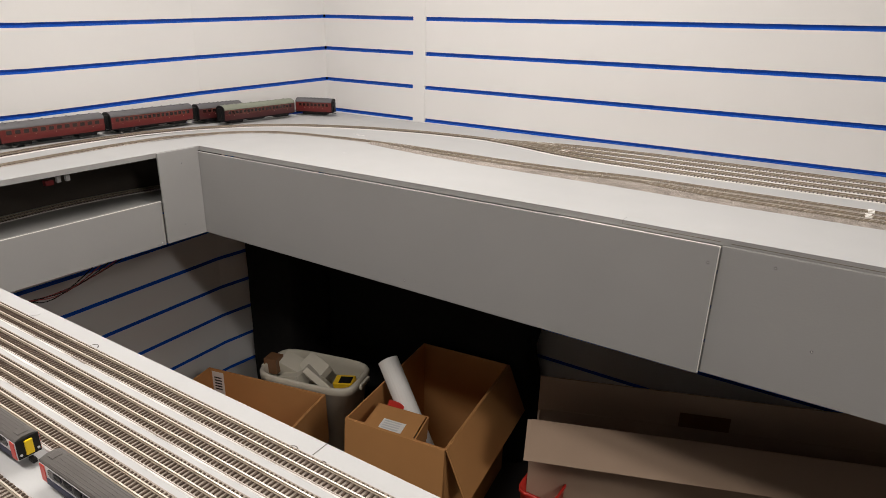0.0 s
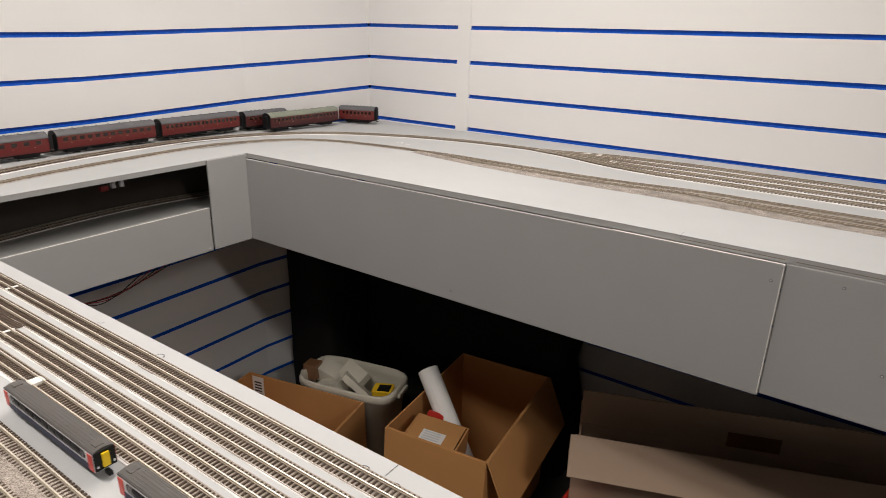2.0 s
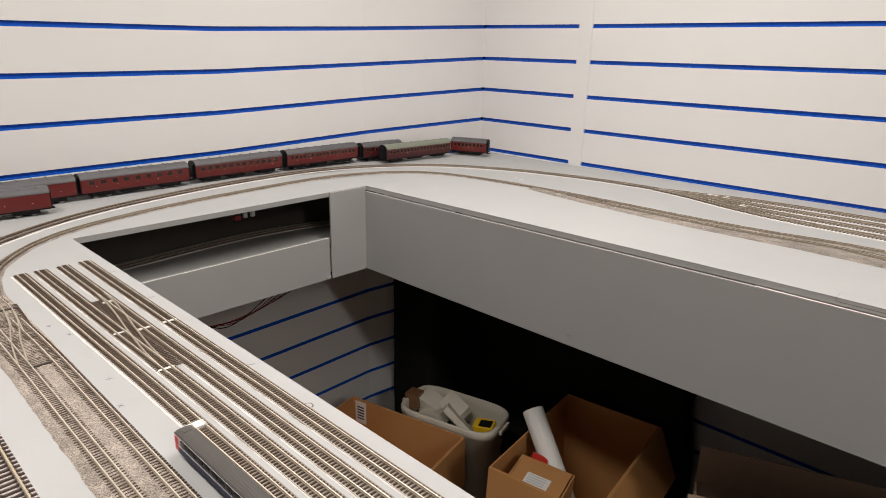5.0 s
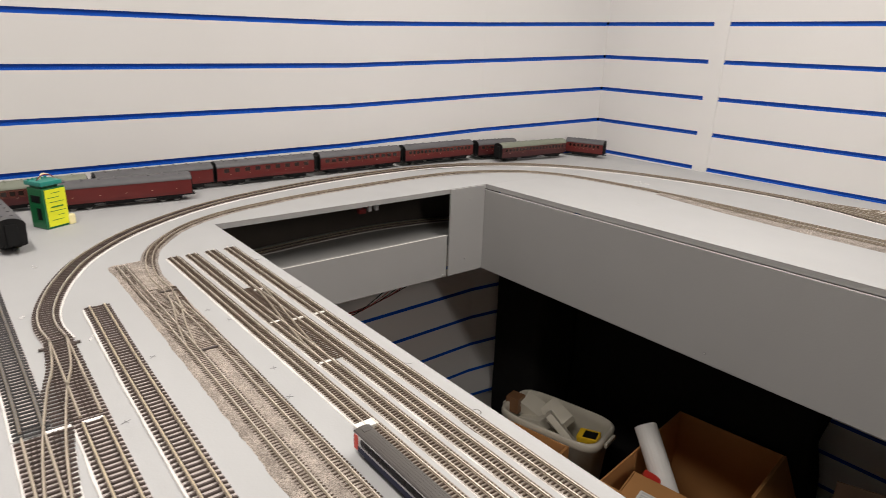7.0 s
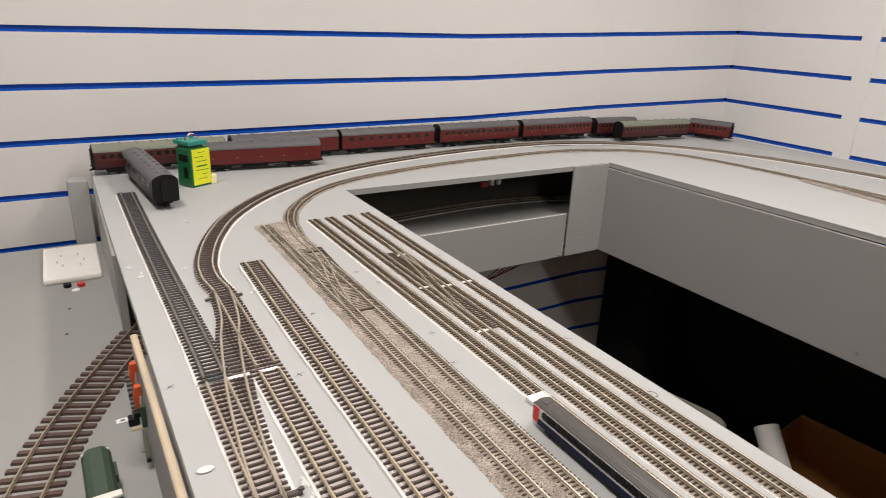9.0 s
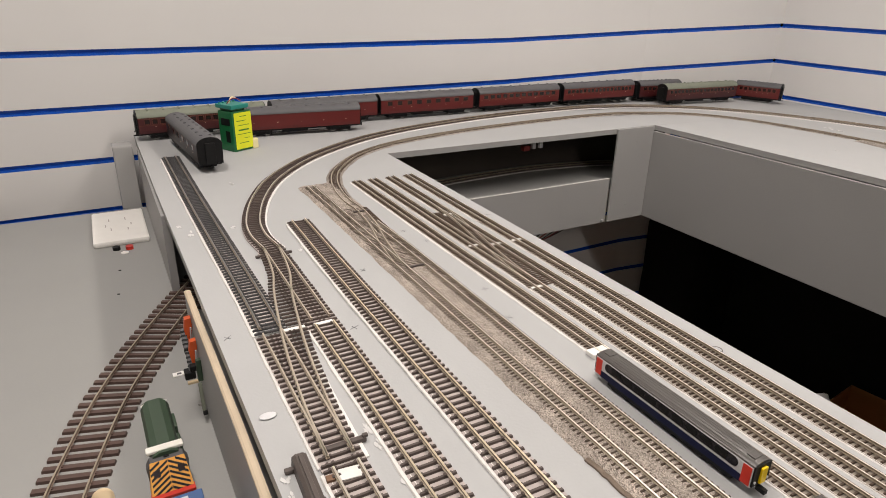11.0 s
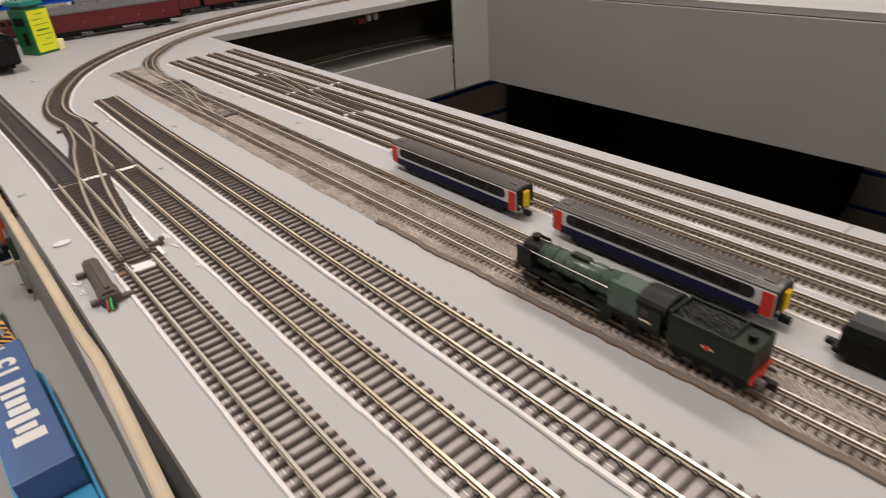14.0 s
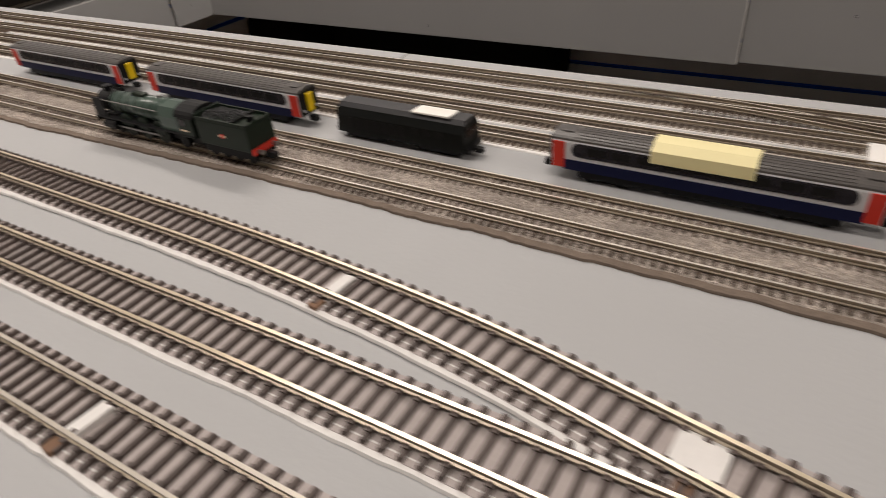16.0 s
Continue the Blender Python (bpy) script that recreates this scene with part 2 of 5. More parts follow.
def prism(bm, outline, x0, x1):
    """Extrudes an outline of (y, z) along x."""
    a = [bm.verts.new((x0, y, z)) for y, z in outline]
    b = [bm.verts.new((x1, y, z)) for y, z in outline]
    n = len(outline)
    bm.faces.new(a[::-1])
    bm.faces.new(b)
    for i in range(n):
        bm.faces.new((a[i], a[(i + 1) % n], b[(i + 1) % n], b[i]))
    bmesh.ops.recalc_face_normals(bm, faces=bm.faces)
    return bm


def smooth_line(pts, step):
    """Catmull-Rom through the points, resampled at an even step: (place, heading)."""
    P = [Vector((*p, 0)) if len(p) == 2 else Vector(p) for p in pts]
    P = [2 * P[0] - P[1]] + P + [2 * P[-1] - P[-2]]
    fine = []
    for i in range(1, len(P) - 2):
        n = max(4, int((P[i + 1] - P[i]).length / 0.004))
        for k in range(n):
            t = k / n
            a, b, c, d = P[i - 1], P[i], P[i + 1], P[i + 2]
            fine.append(0.5 * (2 * b + (c - a) * t + (2 * a - 5 * b + 4 * c - d) * t * t + (3 * b - a - 3 * c + d) * t ** 3))
    fine.append(P[-2])
    out, need = [], 0.0
    for a, b in zip(fine, fine[1:]):
        seg = (b - a).length
        while need <= seg:
            out.append((a.lerp(b, need / seg), (b - a).normalized()))
            need += step
        need -= seg
    return out


def bz(x, y):
    """Top of the boards: the one along the long wall falls a little towards it."""
    if y <= -0.712:
        return BZ
    return BZ - 0.014 * (y + 0.71) / 0.71 + 0.009 * min(max((x - 0.25) / 0.9, 0.0), 1.0)


def sweep(bm, line, outline, off=0.0, height=bz, dz=0.0):
    """Sweeps an outline of (side, up) along a line on the boards."""
    rings = []
    for p, d in line:
        s = Vector((-d.y, d.x, 0))
        c = p + s * off
        z = height(c.x, c.y) + dz
        rings.append([bm.verts.new((c.x + s.x * u, c.y + s.y * u, z + v)) for u, v in outline])
    n = len(outline)
    for a, b in zip(rings, rings[1:]):
        for i in range(n):
            bm.faces.new((a[i], b[i], b[(i + 1) % n], a[(i + 1) % n]))
    bm.faces.new(rings[0])
    bm.faces.new(rings[-1][::-1])
    bmesh.ops.recalc_face_normals(bm, faces=bm.faces)
    return bm


OO = dict(gauge=0.0165, length=0.0285, width=0.0025, high=0.0017, pitch=0.0068, rail=0.0025, head=0.0014)
NN = dict(gauge=0.0090, length=0.0176, width=0.0019, high=0.0012, pitch=0.0042, rail=0.0021, head=0.0011)


def rail_outline(g):
    h, w = g["rail"], g["head"]
    return [(-w * 0.9, 0), (w * 0.9, 0), (w * 0.9, h * 0.18), (w * 0.3, h * 0.3), (w * 0.3, h * 0.62), (w * 0.5, h * 0.7), (w * 0.5, h),
            (-w * 0.5, h), (-w * 0.5, h * 0.7), (-w * 0.3, h * 0.62), (-w * 0.3, h * 0.3), (-w * 0.9, h * 0.18)]


def lay_rails(owner, pts, g, base, height=bz, material=None, offs=(-1, 1)):
    line = smooth_line(pts, 0.012)
    for k in offs:
        ob = part("rail", sweep(bmesh.new(), line, rail_outline(g), k * g["gauge"] / 2, height, base), M["railrust" if material is M["railside"] else "railside"], owner, "nickel-silver rail with tarnished sides")
        me = ob.data
        me.materials.append(material or M["rail"])
        for p in me.polygons:
            if p.normal.z > 0.8 and abs(p.center.z - height(p.center.x, p.center.y) - base - g["rail"]) < 0.0004:
                p.material_index = 1


UNDER = 0.0018
SLEEPERS = {}


def sleeper_mesh(g, stretch, material):
    key = (g["length"], round(stretch, 3), material.name)
    if key not in SLEEPERS:
        bm = bmesh.new()
        l, w, h = g["length"] * stretch / 2, g["width"] / 2, g["high"]
        lo = [bm.verts.new((sx * l, sy * w, 0)) for sx, sy in ((-1, -1), (1, -1), (1, 1), (-1, 1))]
        hi = [bm.verts.new((sx * (l - 0.0004), sy * (w - 0.0004), h)) for sx, sy in ((-1, -1), (1, -1), (1, 1), (-1, 1))]
        bm.faces.new(hi)
        for i in range(4):
            bm.faces.new((lo[i], lo[(i + 1) % 4], hi[(i + 1) % 4], hi[i]))
        if g["length"] > 0.025 and g["gauge"] > 0.012:
            for sx in (-1, 1):
                for dx in (-0.0019, 0.0019):
                    box(bm, sx * g["gauge"] / 2 + dx - 0.0008, sx * g["gauge"] / 2 + dx + 0.0008, -0.0011, 0.0011, h, h + 0.0008)
        SLEEPERS[key] = mesh_of("sleeper", bm, material)
    return SLEEPERS[key]


def sleeper_run(owner, pts, g, base, material, height=bz, single=False):
    line = smooth_line(pts, g["pitch"])
    rng = random.Random(len(line))
    if single:
        me = sleeper_mesh(g, 1.0, material)
        for p, d in line:
            a = math.atan2(d.y, d.x) + math.pi / 2 + rng.uniform(-0.012, 0.012)
            piece("sleeper", me, owner, Matrix.Translation((p.x, p.y, height(p.x, p.y) + base)) @ Matrix.Rotation(a, 4, "Z"))
        return
    near = [q for q in line if q[0].y < -1.3 and q[0].x < 1.62]
    line = [q for q in line if not (q[0].y < -1.3 and q[0].x < 1.62)]
    me = sleeper_mesh(g, 1.0, material)
    for p, d in near:
        a = math.atan2(d.y, d.x) + math.pi / 2 + rng.uniform(-0.012, 0.012)
        piece("sleeper", me, owner, Matrix.Translation((p.x, p.y, height(p.x, p.y) + base)) @ Matrix.Rotation(a, 4, "Z"))
    if not line:
        return
    verts, faces = [], []
    l, w, h = g["length"] / 2, g["width"] / 2, g["high"]
    for p, d in line:
        s = Vector((-d.y, d.x, 0))
        z = height(p.x, p.y) + base
        i = len(verts)
        for zz, sh in ((0, 0), (h, 0.0003)):
            for sx, sy in ((-1, -1), (1, -1), (1, 1), (-1, 1)):
                q = p + s * (sx * (l - sh)) + d * (sy * (w - sh))
                verts.append((q.x, q.y, z + zz))
        faces += [(i + 4, i + 5, i + 6, i + 7)] + [(i + k, i + (k + 1) % 4, i + 4 + (k + 1) % 4, i + 4 + k) for k in range(4)]
    me = bpy.data.meshes.new("sleeper_row")
    me.from_pydata(verts, [], faces)
    me.materials.append(material)
    ob = new("sleeper_row", me)
    ob.parent = owner
    tagged(ob, "row of small moulded sleepers", kind="stuff")


def ragged(line, u0, u1, h, height, base):
    """A strip along one side of a track with an uneven outer edge."""
    bm = bmesh.new()
    rows = []
    for i, (p, d) in enumerate(line):
        s = Vector((-d.y, d.x, 0))
        o = u0 + 0.0009 * noise.noise((p.x * 25, p.y * 25, 3.0)) + 0.0005 * noise.noise((p.x * 260, p.y * 260, 7.0))
        row = []
        for u, v in ((o, 0.0001), (o + 0.0005, h * 0.7), (u1, h), (u1, 0.0001)):
            q = p + s * u
            row.append(bm.verts.new((q.x, q.y, height(q.x, q.y) + base + v)))
        rows.append(row)
    for a, b in zip(rows, rows[1:]):
        for k in range(4):
            bm.faces.new((a[k], b[k], b[(k + 1) % 4], a[(k + 1) % 4]))
    bm.faces.new(rows[0])
    bm.faces.new(rows[-1][::-1])
    bmesh.ops.recalc_face_normals(bm, faces=bm.faces)
    return bm


def track(label, pts, g, material, base=0.0, height=bz, underlay=True, single=False, rails=None, group="tracks", edged=0.0010, spread=0.0):
    """A length of model track: underlay, sleepers, two rails and, on one side, a white painted edge."""
    t = thing("model_track", Matrix(), label, "model track", group)
    up = base
    line = smooth_line(pts, 0.02)
    if underlay:
        big = g["length"] > 0.025
        w, h = g["length"] / 2 + (0.0004 if big else 0.0016), UNDER if big else 0.0010
        part("underlay", sweep(bmesh.new(), line, [(-w, 0.0001), (w + spread, 0.0001), (w + spread - 0.0003, h), (-w + 0.0003, h)], 0, height, base), M["underlay" if big else "underlayn"], t, "pinkish foam underlay strip" if big else "pale grey foam underlay strip")
        if big or edged is not None:
            part("white_edge", ragged(smooth_line(pts, 0.006), -w - (0.0021 if big else edged), -w + (0.0030 if big else 0.0012), h * 1.04, height, base), M["edgewhite"], t, "ragged white edge of the underlay")
        up = base + h
    sleeper_run(t, pts, g, up, material, height, single)
    lay_rails(t, pts, g, up + g["high"], height, rails)
    return t


# ---- room ----
WEST = [(0.0, 0.0, 0.0), (-0.085, -0.45, -0.019), (-0.098, -0.9, -0.034), (-0.098, -2.0, -0.042), (-0.098, -3.4, -0.050)]
PITCH, GROOVE = 0.1, 0.0112
EAST = 4.6


def slat_row(owner, a, b, z, drop_a, drop_b, n):
    """One white slat and the blue insert below it, between two plan points; n points into the room."""
    def quad_box(z0, z1, d0, d1, name, material):
        bm = bmesh.new()
        vs = []
        for p, dr in ((a, drop_a), (b, drop_b)):
            for d in (d0, d1):
                for zz in (z0, z1):
                    vs.append(bm.verts.new((p[0] + n[0] * d, p[1] + n[1] * d, zz + dr)))
        for f in ((0, 1, 3, 2), (4, 6, 7, 5), (0, 4, 5, 1), (2, 3, 7, 6), (1, 5, 7, 3), (0, 2, 6, 4)):
            bm.faces.new([vs[i] for i in f])
        bmesh.ops.recalc_face_normals(bm, faces=bm.faces)
        part(name, bm, material, owner)
    quad_box(z + GROOVE / 2, z + PITCH - GROOVE / 2, -0.012, 0.0, "slat", M["slat"])
    quad_box(z - GROOVE / 2 + 0.0036, z + GROOVE / 2, -0.012, -0.0055, "insert", M["blue"])
    quad_box(z - GROOVE / 2, z - GROOVE / 2 + 0.0036, -0.012, -0.0008, "insert_lip", M["blue"])


def back_panel(name, a, b, n, label, z0=0.0, z1=CEIL, t=0.06, material=None):
    bm = bmesh.new()
    lo = [bm.verts.new((p[0] + n[0] * d, p[1] + n[1] * d, z0)) for p in (a, b) for d in (-0.012 - t, -0.0125)]
    hi = [bm.verts.new((v.co.x, v.co.y, z1)) for v in lo]
    for f in ((0, 1, 3, 2),):
        bm.faces.new([lo[i] for i in f])
        bm.faces.new([hi[i] for i in f])
    for i, j in ((0, 1), (1, 3), (3, 2), (2, 0)):
        bm.faces.new((lo[i], lo[j], hi[j], hi[i]))
    bmesh.ops.recalc_face_normals(bm, faces=bm.faces)
    return tagged(part(name, bm, material or M["plaster"]), label, "wall", kind="structure")


ROWS = [0.2 + 0.1 * i for i in range(14)]
wall_n = back_panel("wall_north", (0, 0), (EAST, 0), (0, -1), "white slatted wall panel with blue plastic inserts")
for z in ROWS:
    slat_row(wall_n, (0.0, 0.0), (0.3605, 0.0), z, 0, 0, (0, -1))
    slat_row(wall_n, (0.4055, 0.0), (EAST, 0.0), z, 0.0, 0.012, (0, -1))
part("joint_strip", B(0.3605, 0.4055, -0.0015, 0.013, 0.2, CEIL, bevel=0.0006), M["slat"], wall_n, "plain white joint strip")
for (x0, y0, d0), (x1, y1, d1) in zip(WEST, WEST[1:]):
    d = Vector((x1 - x0, y1 - y0)).normalized()
    n = (-d.y, d.x)
    w = back_panel("wall_west", (x0, y0), (x1, y1), n, "white slatted wall panel with blue plastic inserts")
    for z in ROWS:
        slat_row(w, (x0, y0), (x1, y1), z - (0.020 if z < 0.85 else 0.0), d0, d1, n)
tagged(part("wall_east", B(EAST, EAST + 0.1, -3.5, 0.1, 0, CEIL), M["greywall"]), "plain grey-brown painted wall", "wall", kind="structure")
tagged(part("wall_south", B(-0.2, EAST, -3.5, -3.4, 0, CEIL), M["greywall"]), "plain grey-brown painted wall", "wall", kind="structure")
tagged(part("floor", B(-0.2, EAST + 0.1, -3.5, 0.1, -0.1, 0.0), M["carpet"]), "dark grey carpeted floor", "floor", kind="structure")
tagged(part("ceiling", B(-0.2, EAST + 0.1, -3.5, 0.1, CEIL, CEIL + 0.1), M["plaster"]), "plain white ceiling", "ceiling", kind="structure")
for lx, ly, power in LAMPS:
    f = thing("ceiling_light", pose(lx, ly, CEIL), "white batten ceiling light with a glowing opal diffuser", "ceiling light", "ceiling lights")
    part("housing", B(-0.62, 0.62, -0.09, 0.09, -0.04, 0, bevel=0.004), M["plaster"], f)
    part("diffuser", B(-0.6, 0.6, -0.08, 0.08, -0.07, -0.041, bevel=0.01), M["lampglow"], f, "glowing opal diffuser")

# ---- layout boards ----
FY, FX = -0.709, 0.232      # faces of the inner fascias
SN, SS = -1.372, -1.7655    # inner and outer edge of the near board
TH = 0.011


def slab(name, corners, label, z_of=bz, t=TH, material=None):
    bm = bmesh.new()
    hi = [bm.verts.new((x, y, z_of(x, y))) for x, y in corners]
    lo = [bm.verts.new((v.co.x, v.co.y, v.co.z - t)) for v in hi]
    n = len(corners)
    bm.faces.new(hi)
    bm.faces.new(lo[::-1])
    for i in range(n):
        bm.faces.new((hi[i], lo[i], lo[(i + 1) % n], hi[(i + 1) % n]))
    bmesh.ops.recalc_face_normals(bm, faces=bm.faces)
    ob = part(name, bm, material or M["board"], None, label)
    ob.data.materials.append(M["fascia"])
    for p in ob.data.polygons:
        p.material_index = 1 if p.normal.z < 0.5 else 0
    return ob


nb = thing("baseboard", Matrix(), "pale grey painted layout board with a deep grey fascia along the wall", "layout board", "layout boards")
for x0, x1 in ((FX, 0.45), (0.45, 0.65), (0.65, 0.85), (0.85, 1.15), (1.15, EAST)):
    o = slab("board_top", [(x0, FY), (x1, FY), (x1, -0.0005), (x0, -0.0005)], "pale grey painted board top")
    o.parent = nb


def fascia_sheet(x0, x1, y0, y1, z0, gap):
    xs = [x0] + [x for x in (0.45, 0.65, 0.85, 1.15) if x0 < x < x1] + [x1]
    bm = bmesh.new()
    rows = [[bm.verts.new((x, y, z)) for y, z in ((y0, z0), (y1, z0), (y1, bz(x, FY + 0.002) - TH - gap), (y0, bz(x, FY + 0.002) - TH - gap))] for x in xs]
    for a, b in zip(rows, rows[1:]):
        for i in range(4):
            bm.faces.new((a[i], b[i], b[(i + 1) % 4], a[(i + 1) % 4]))
    bm.faces.new(rows[0])
    bm.faces.new(rows[-1][::-1])
    bmesh.ops.recalc_face_normals(bm, faces=bm.faces)
    bmesh.ops.bevel(bm, geom=[e for e in bm.edges if e.is_manifold and e.calc_face_angle(0) > 0.5], offset=0.0008, segments=2, affect="EDGES")
    return bm


part("fascia_panel", fascia_sheet(FX, 1.4075, FY - 0.0065, FY - 0.0005, 0.789, 0.0016), M["fascia"], nb, "grey painted plywood panel")
part("panel_edge", B(1.155, 1.407, FY - 0.0062, FY - 0.0030, 1.0006, 1.0013), M["edge"], nb, "chipped pale top edge of the panel")
part("fascia_panel", fascia_sheet(1.4085, EAST, FY - 0.0022, FY + 0.010, 0.792, 0.0006), M["fascia"], nb, "grey painted fascia with filler marks")
part("panel_edge", B(1.4060, 1.4074, FY - 0.0068, FY - 0.0030, 0.792, 1.0003), M["edge"], nb, "chipped pale side edge of the panel")
part("backing", B(FX + 0.05, 1.405, FY + 0.001, FY + 0.012, 0.80, 0.986), M["darkgap"], nb)
for x, z in ((0.843, 0.808), (1.394, 0.974), (1.482, 0.984), (1.549, 0.872)):
    part("screw", C((x, FY - 0.0071 if x < 1.41 else FY - 0.0029, z), (x, FY + 0.001, z), 0.0010, 12), M["edge"], nb, "worn screw head")
    part("screw_ring", C((x, FY - 0.0068 if x < 1.41 else FY - 0.0026, z), (x, FY + 0.001, z), 0.0022, 12), M["roofgrey"], nb, "dark ring round a screw")
part("lip_crack", B(1.2600, 1.2604, FY - 0.0006, -0.690, BZ + 0.002, bz(1.26, FY) + 0.0001), M["roofgrey"], nb, "narrow crack across the board lip")
for x0, x1, d in ((1.262, 1.405, 0.0060), (1.420, 1.78, 0.0066)):
    z = bz(1.4, FY) - d
    part("ply_layer", B(x0, x1, FY - 0.0003, FY + 0.001, z - 0.0004, z + 0.0004), M["cork"], nb, "brown plywood layer showing through the paint")
for x, y in ((0.42, -0.69), (1.38, -0.69), (1.20, -0.70)):
    part("screw", C((x, y, BZ - 0.002), (x, y, BZ + 0.0006), 0.003, 10), M["board"], nb, "painted-over screw head")

wb = thing("baseboard", Matrix(), "pale grey painted corner layout board with an open slot showing a lower track", "layout board", "layout boards")
slab("board_top", [(-0.096, SN - 0.0005), (FX, SN - 0.0005), (FX - 0.0005, FY), (FX - 0.0005, -0.0005), (-0.0005, -0.0005), (-0.084, -0.45), (-0.096, -0.9)], "pale grey painted board top").parent = wb
part("fascia_panel", B(FX + 0.0005, FX + 0.005, -0.823, FY - 0.007, 0.789, 1.0033, bevel=0.0008), M["fascia"], wb, "grey painted end panel")
part("fascia_panel", B(FX - 0.012, FX - 0.002, -1.60, -0.824, 0.786, 0.891, bevel=0.001), M["fascia"], wb, "grey painted low panel")
part("panel_edge", B(FX - 0.0045, FX - 0.0022, -1.60, -0.8245, 0.8912, 0.8918), M["edge"], wb, "pale scuffed top edge")
for y, z in ((-0.772, 0.825), (-0.762, 0.972), (-0.835, 0.792)):
    part("screw", C((FX - 0.001, y, z), (FX + (0.0062 if y > -0.823 else 0.0015), y, z), 0.003, 10), M["fascia"], wb, "painted-over screw head")

sb = thing("baseboard", Matrix(), "pale grey painted layout board carrying the fiddle yard tracks", "layout board", "layout boards")
JX = 1.2445
south = [(-0.096, SS), (0.3, -1.7645), (0.6, -1.7615), (0.95, -1.7585), (JX, -1.7575), (JX + 0.0002, -1.7575), (EAST, -1.7565)]
slab("board_top", south + [(EAST, SN), (-0.096, SN)], "pale grey painted board top with scuffs").parent = sb
part("joint_line", B(JX - 0.0003, JX + 0.0003, -1.3875, SN - 0.0003, BZ - 0.001, BZ + 0.0002), M["darkgap"], sb, "narrow dark board joint")
part("side_panel", B(-0.03, 0.385, SS - 0.002, SS + 0.008, DECK, BZ - TH - 0.0005), M["fascia"], sb, "grey painted side panel")
for x, y in ((0.965, -1.3885), (1.228, -1.392), (0.45, -1.383), (0.85, -1.383), (1.257, -1.393)):
    part("screw", C((x, y, BZ - 0.002), (x, y, BZ + 0.0005), 0.0042, 12), M["board"], sb, "painted-over countersunk screw")
    if x > 0.9:
        ring = bmesh.new()
        steps = [radians(20 + 17 * k) for k in range(14)]
        lo, hi = ([ring.verts.new((x + r * math.cos(a), y + r * math.sin(a), BZ + 0.0006)) for a in steps] for r in (0.0040, 0.0048))
        for k in range(13):
            ring.faces.new((lo[k], lo[k + 1], hi[k + 1], hi[k]))
        for f in bmesh.ops.extrude_face_region(ring, geom=list(ring.faces))["geom"]:
            if isinstance(f, bmesh.types.BMVert):
                f.co.z -= 0.0008
        bmesh.ops.recalc_face_normals(ring, faces=ring.faces)
        part("crack_ring", ring, M["darkgap"], sb, "dark crack in the paint round a screw")

for x, y in ((1.217, -1.739), (1.251, -1.7385), (1.222, -1.737)):
    hole = part("screw", C((x, y, BZ - 0.002), (x, y, BZ + 0.0004), 0.0032, 14), M["roofgrey"], sb, "dark countersunk screw")
    part("screw_head", C((x, y, BZ), (x, y, BZ + 0.0007), 0.0021, 12), M["board"], hole)
part("plug", C((1.218, -1.753, BZ - 0.002), (1.218, -1.753, BZ + 0.0006), 0.0030, 12), M["dowel"], sb, "raw wooden plug")

low = thing("lower_deck", Matrix(), "grey painted lower deck board beside and under the layout", "layout board")
part("board_top", B(-0.024, EAST, -2.3, SS + 0.30, DECK - 0.018, DECK), M["deckgrey"], low, "smooth grey painted board")
part("board_top", B(-0.066, FX - 0.0125, SS + 0.301, -0.55, DECK - 0.018, DECK + 0.004), M["deckgrey"], low, "grey painted board under the slot")

# thin timber wall with a raw pine top edge
ub = thing("edge_board", Matrix(), "grey painted board on edge with a raw pine top", "edge board")
bm = bmesh.new()
prof = [(0.62, -1.7640), (0.95, -1.7610), (1.17, -1.7660), (2.4, -1.83)]
lo, hi = [], []
for x, y in prof:
    for w in (0.0, -0.0058):
        lo.append(bm.verts.new((x, y + w, DECK)))
        hi.append(bm.verts.new((x, y + w, 0.985)))
for i in range(0, 6, 2):
    for k in (0, 1):
        bm.faces.new((lo[i + k], lo[i + 2 + k], hi[i + 2 + k], hi[i + k]))
    bm.faces.new((hi[i], hi[i + 2], hi[i + 3], hi[i + 1]))
bm.faces.new((lo[0], lo[1], hi[1], hi[0]))
bmesh.ops.recalc_face_normals(bm, faces=bm.faces)
part("panel", bm, M["fascia"], ub, "grey painted panel")
bm = bmesh.new()
rings = []
for i, (x, y) in enumerate(smooth_line(prof, 0.03)):
    rings.append([bm.verts.new((x.x, x.y + o, z + 0.0006 * math.sin(i * 1.7))) for o, z in ((0.0004, 0.9853), (0.0002, 0.9875), (-0.0015, 0.9882), (-0.0045, 0.9882), (-0.0060, 0.9872), (-0.0062, 0.9853))])
for a, b in zip(rings, rings[1:]):
    for i in range(5):
        bm.faces.new((a[i], b[i], b[i + 1], a[i + 1]))
bm.faces.new(rings[0])
bmesh.ops.recalc_face_normals(bm, faces=bm.faces)
part("raw_edge", bm, M["wood"], ub, "raw pine edge")

po = thing("corner_post", pose(-0.04, -1.797, DECK), "grey painted square batten standing at the wall", "post")
part("batten", B(-0.030, 0.012, -0.011, 0.023, -0.03, 0.119, bevel=0.003), M["fascia"], po)

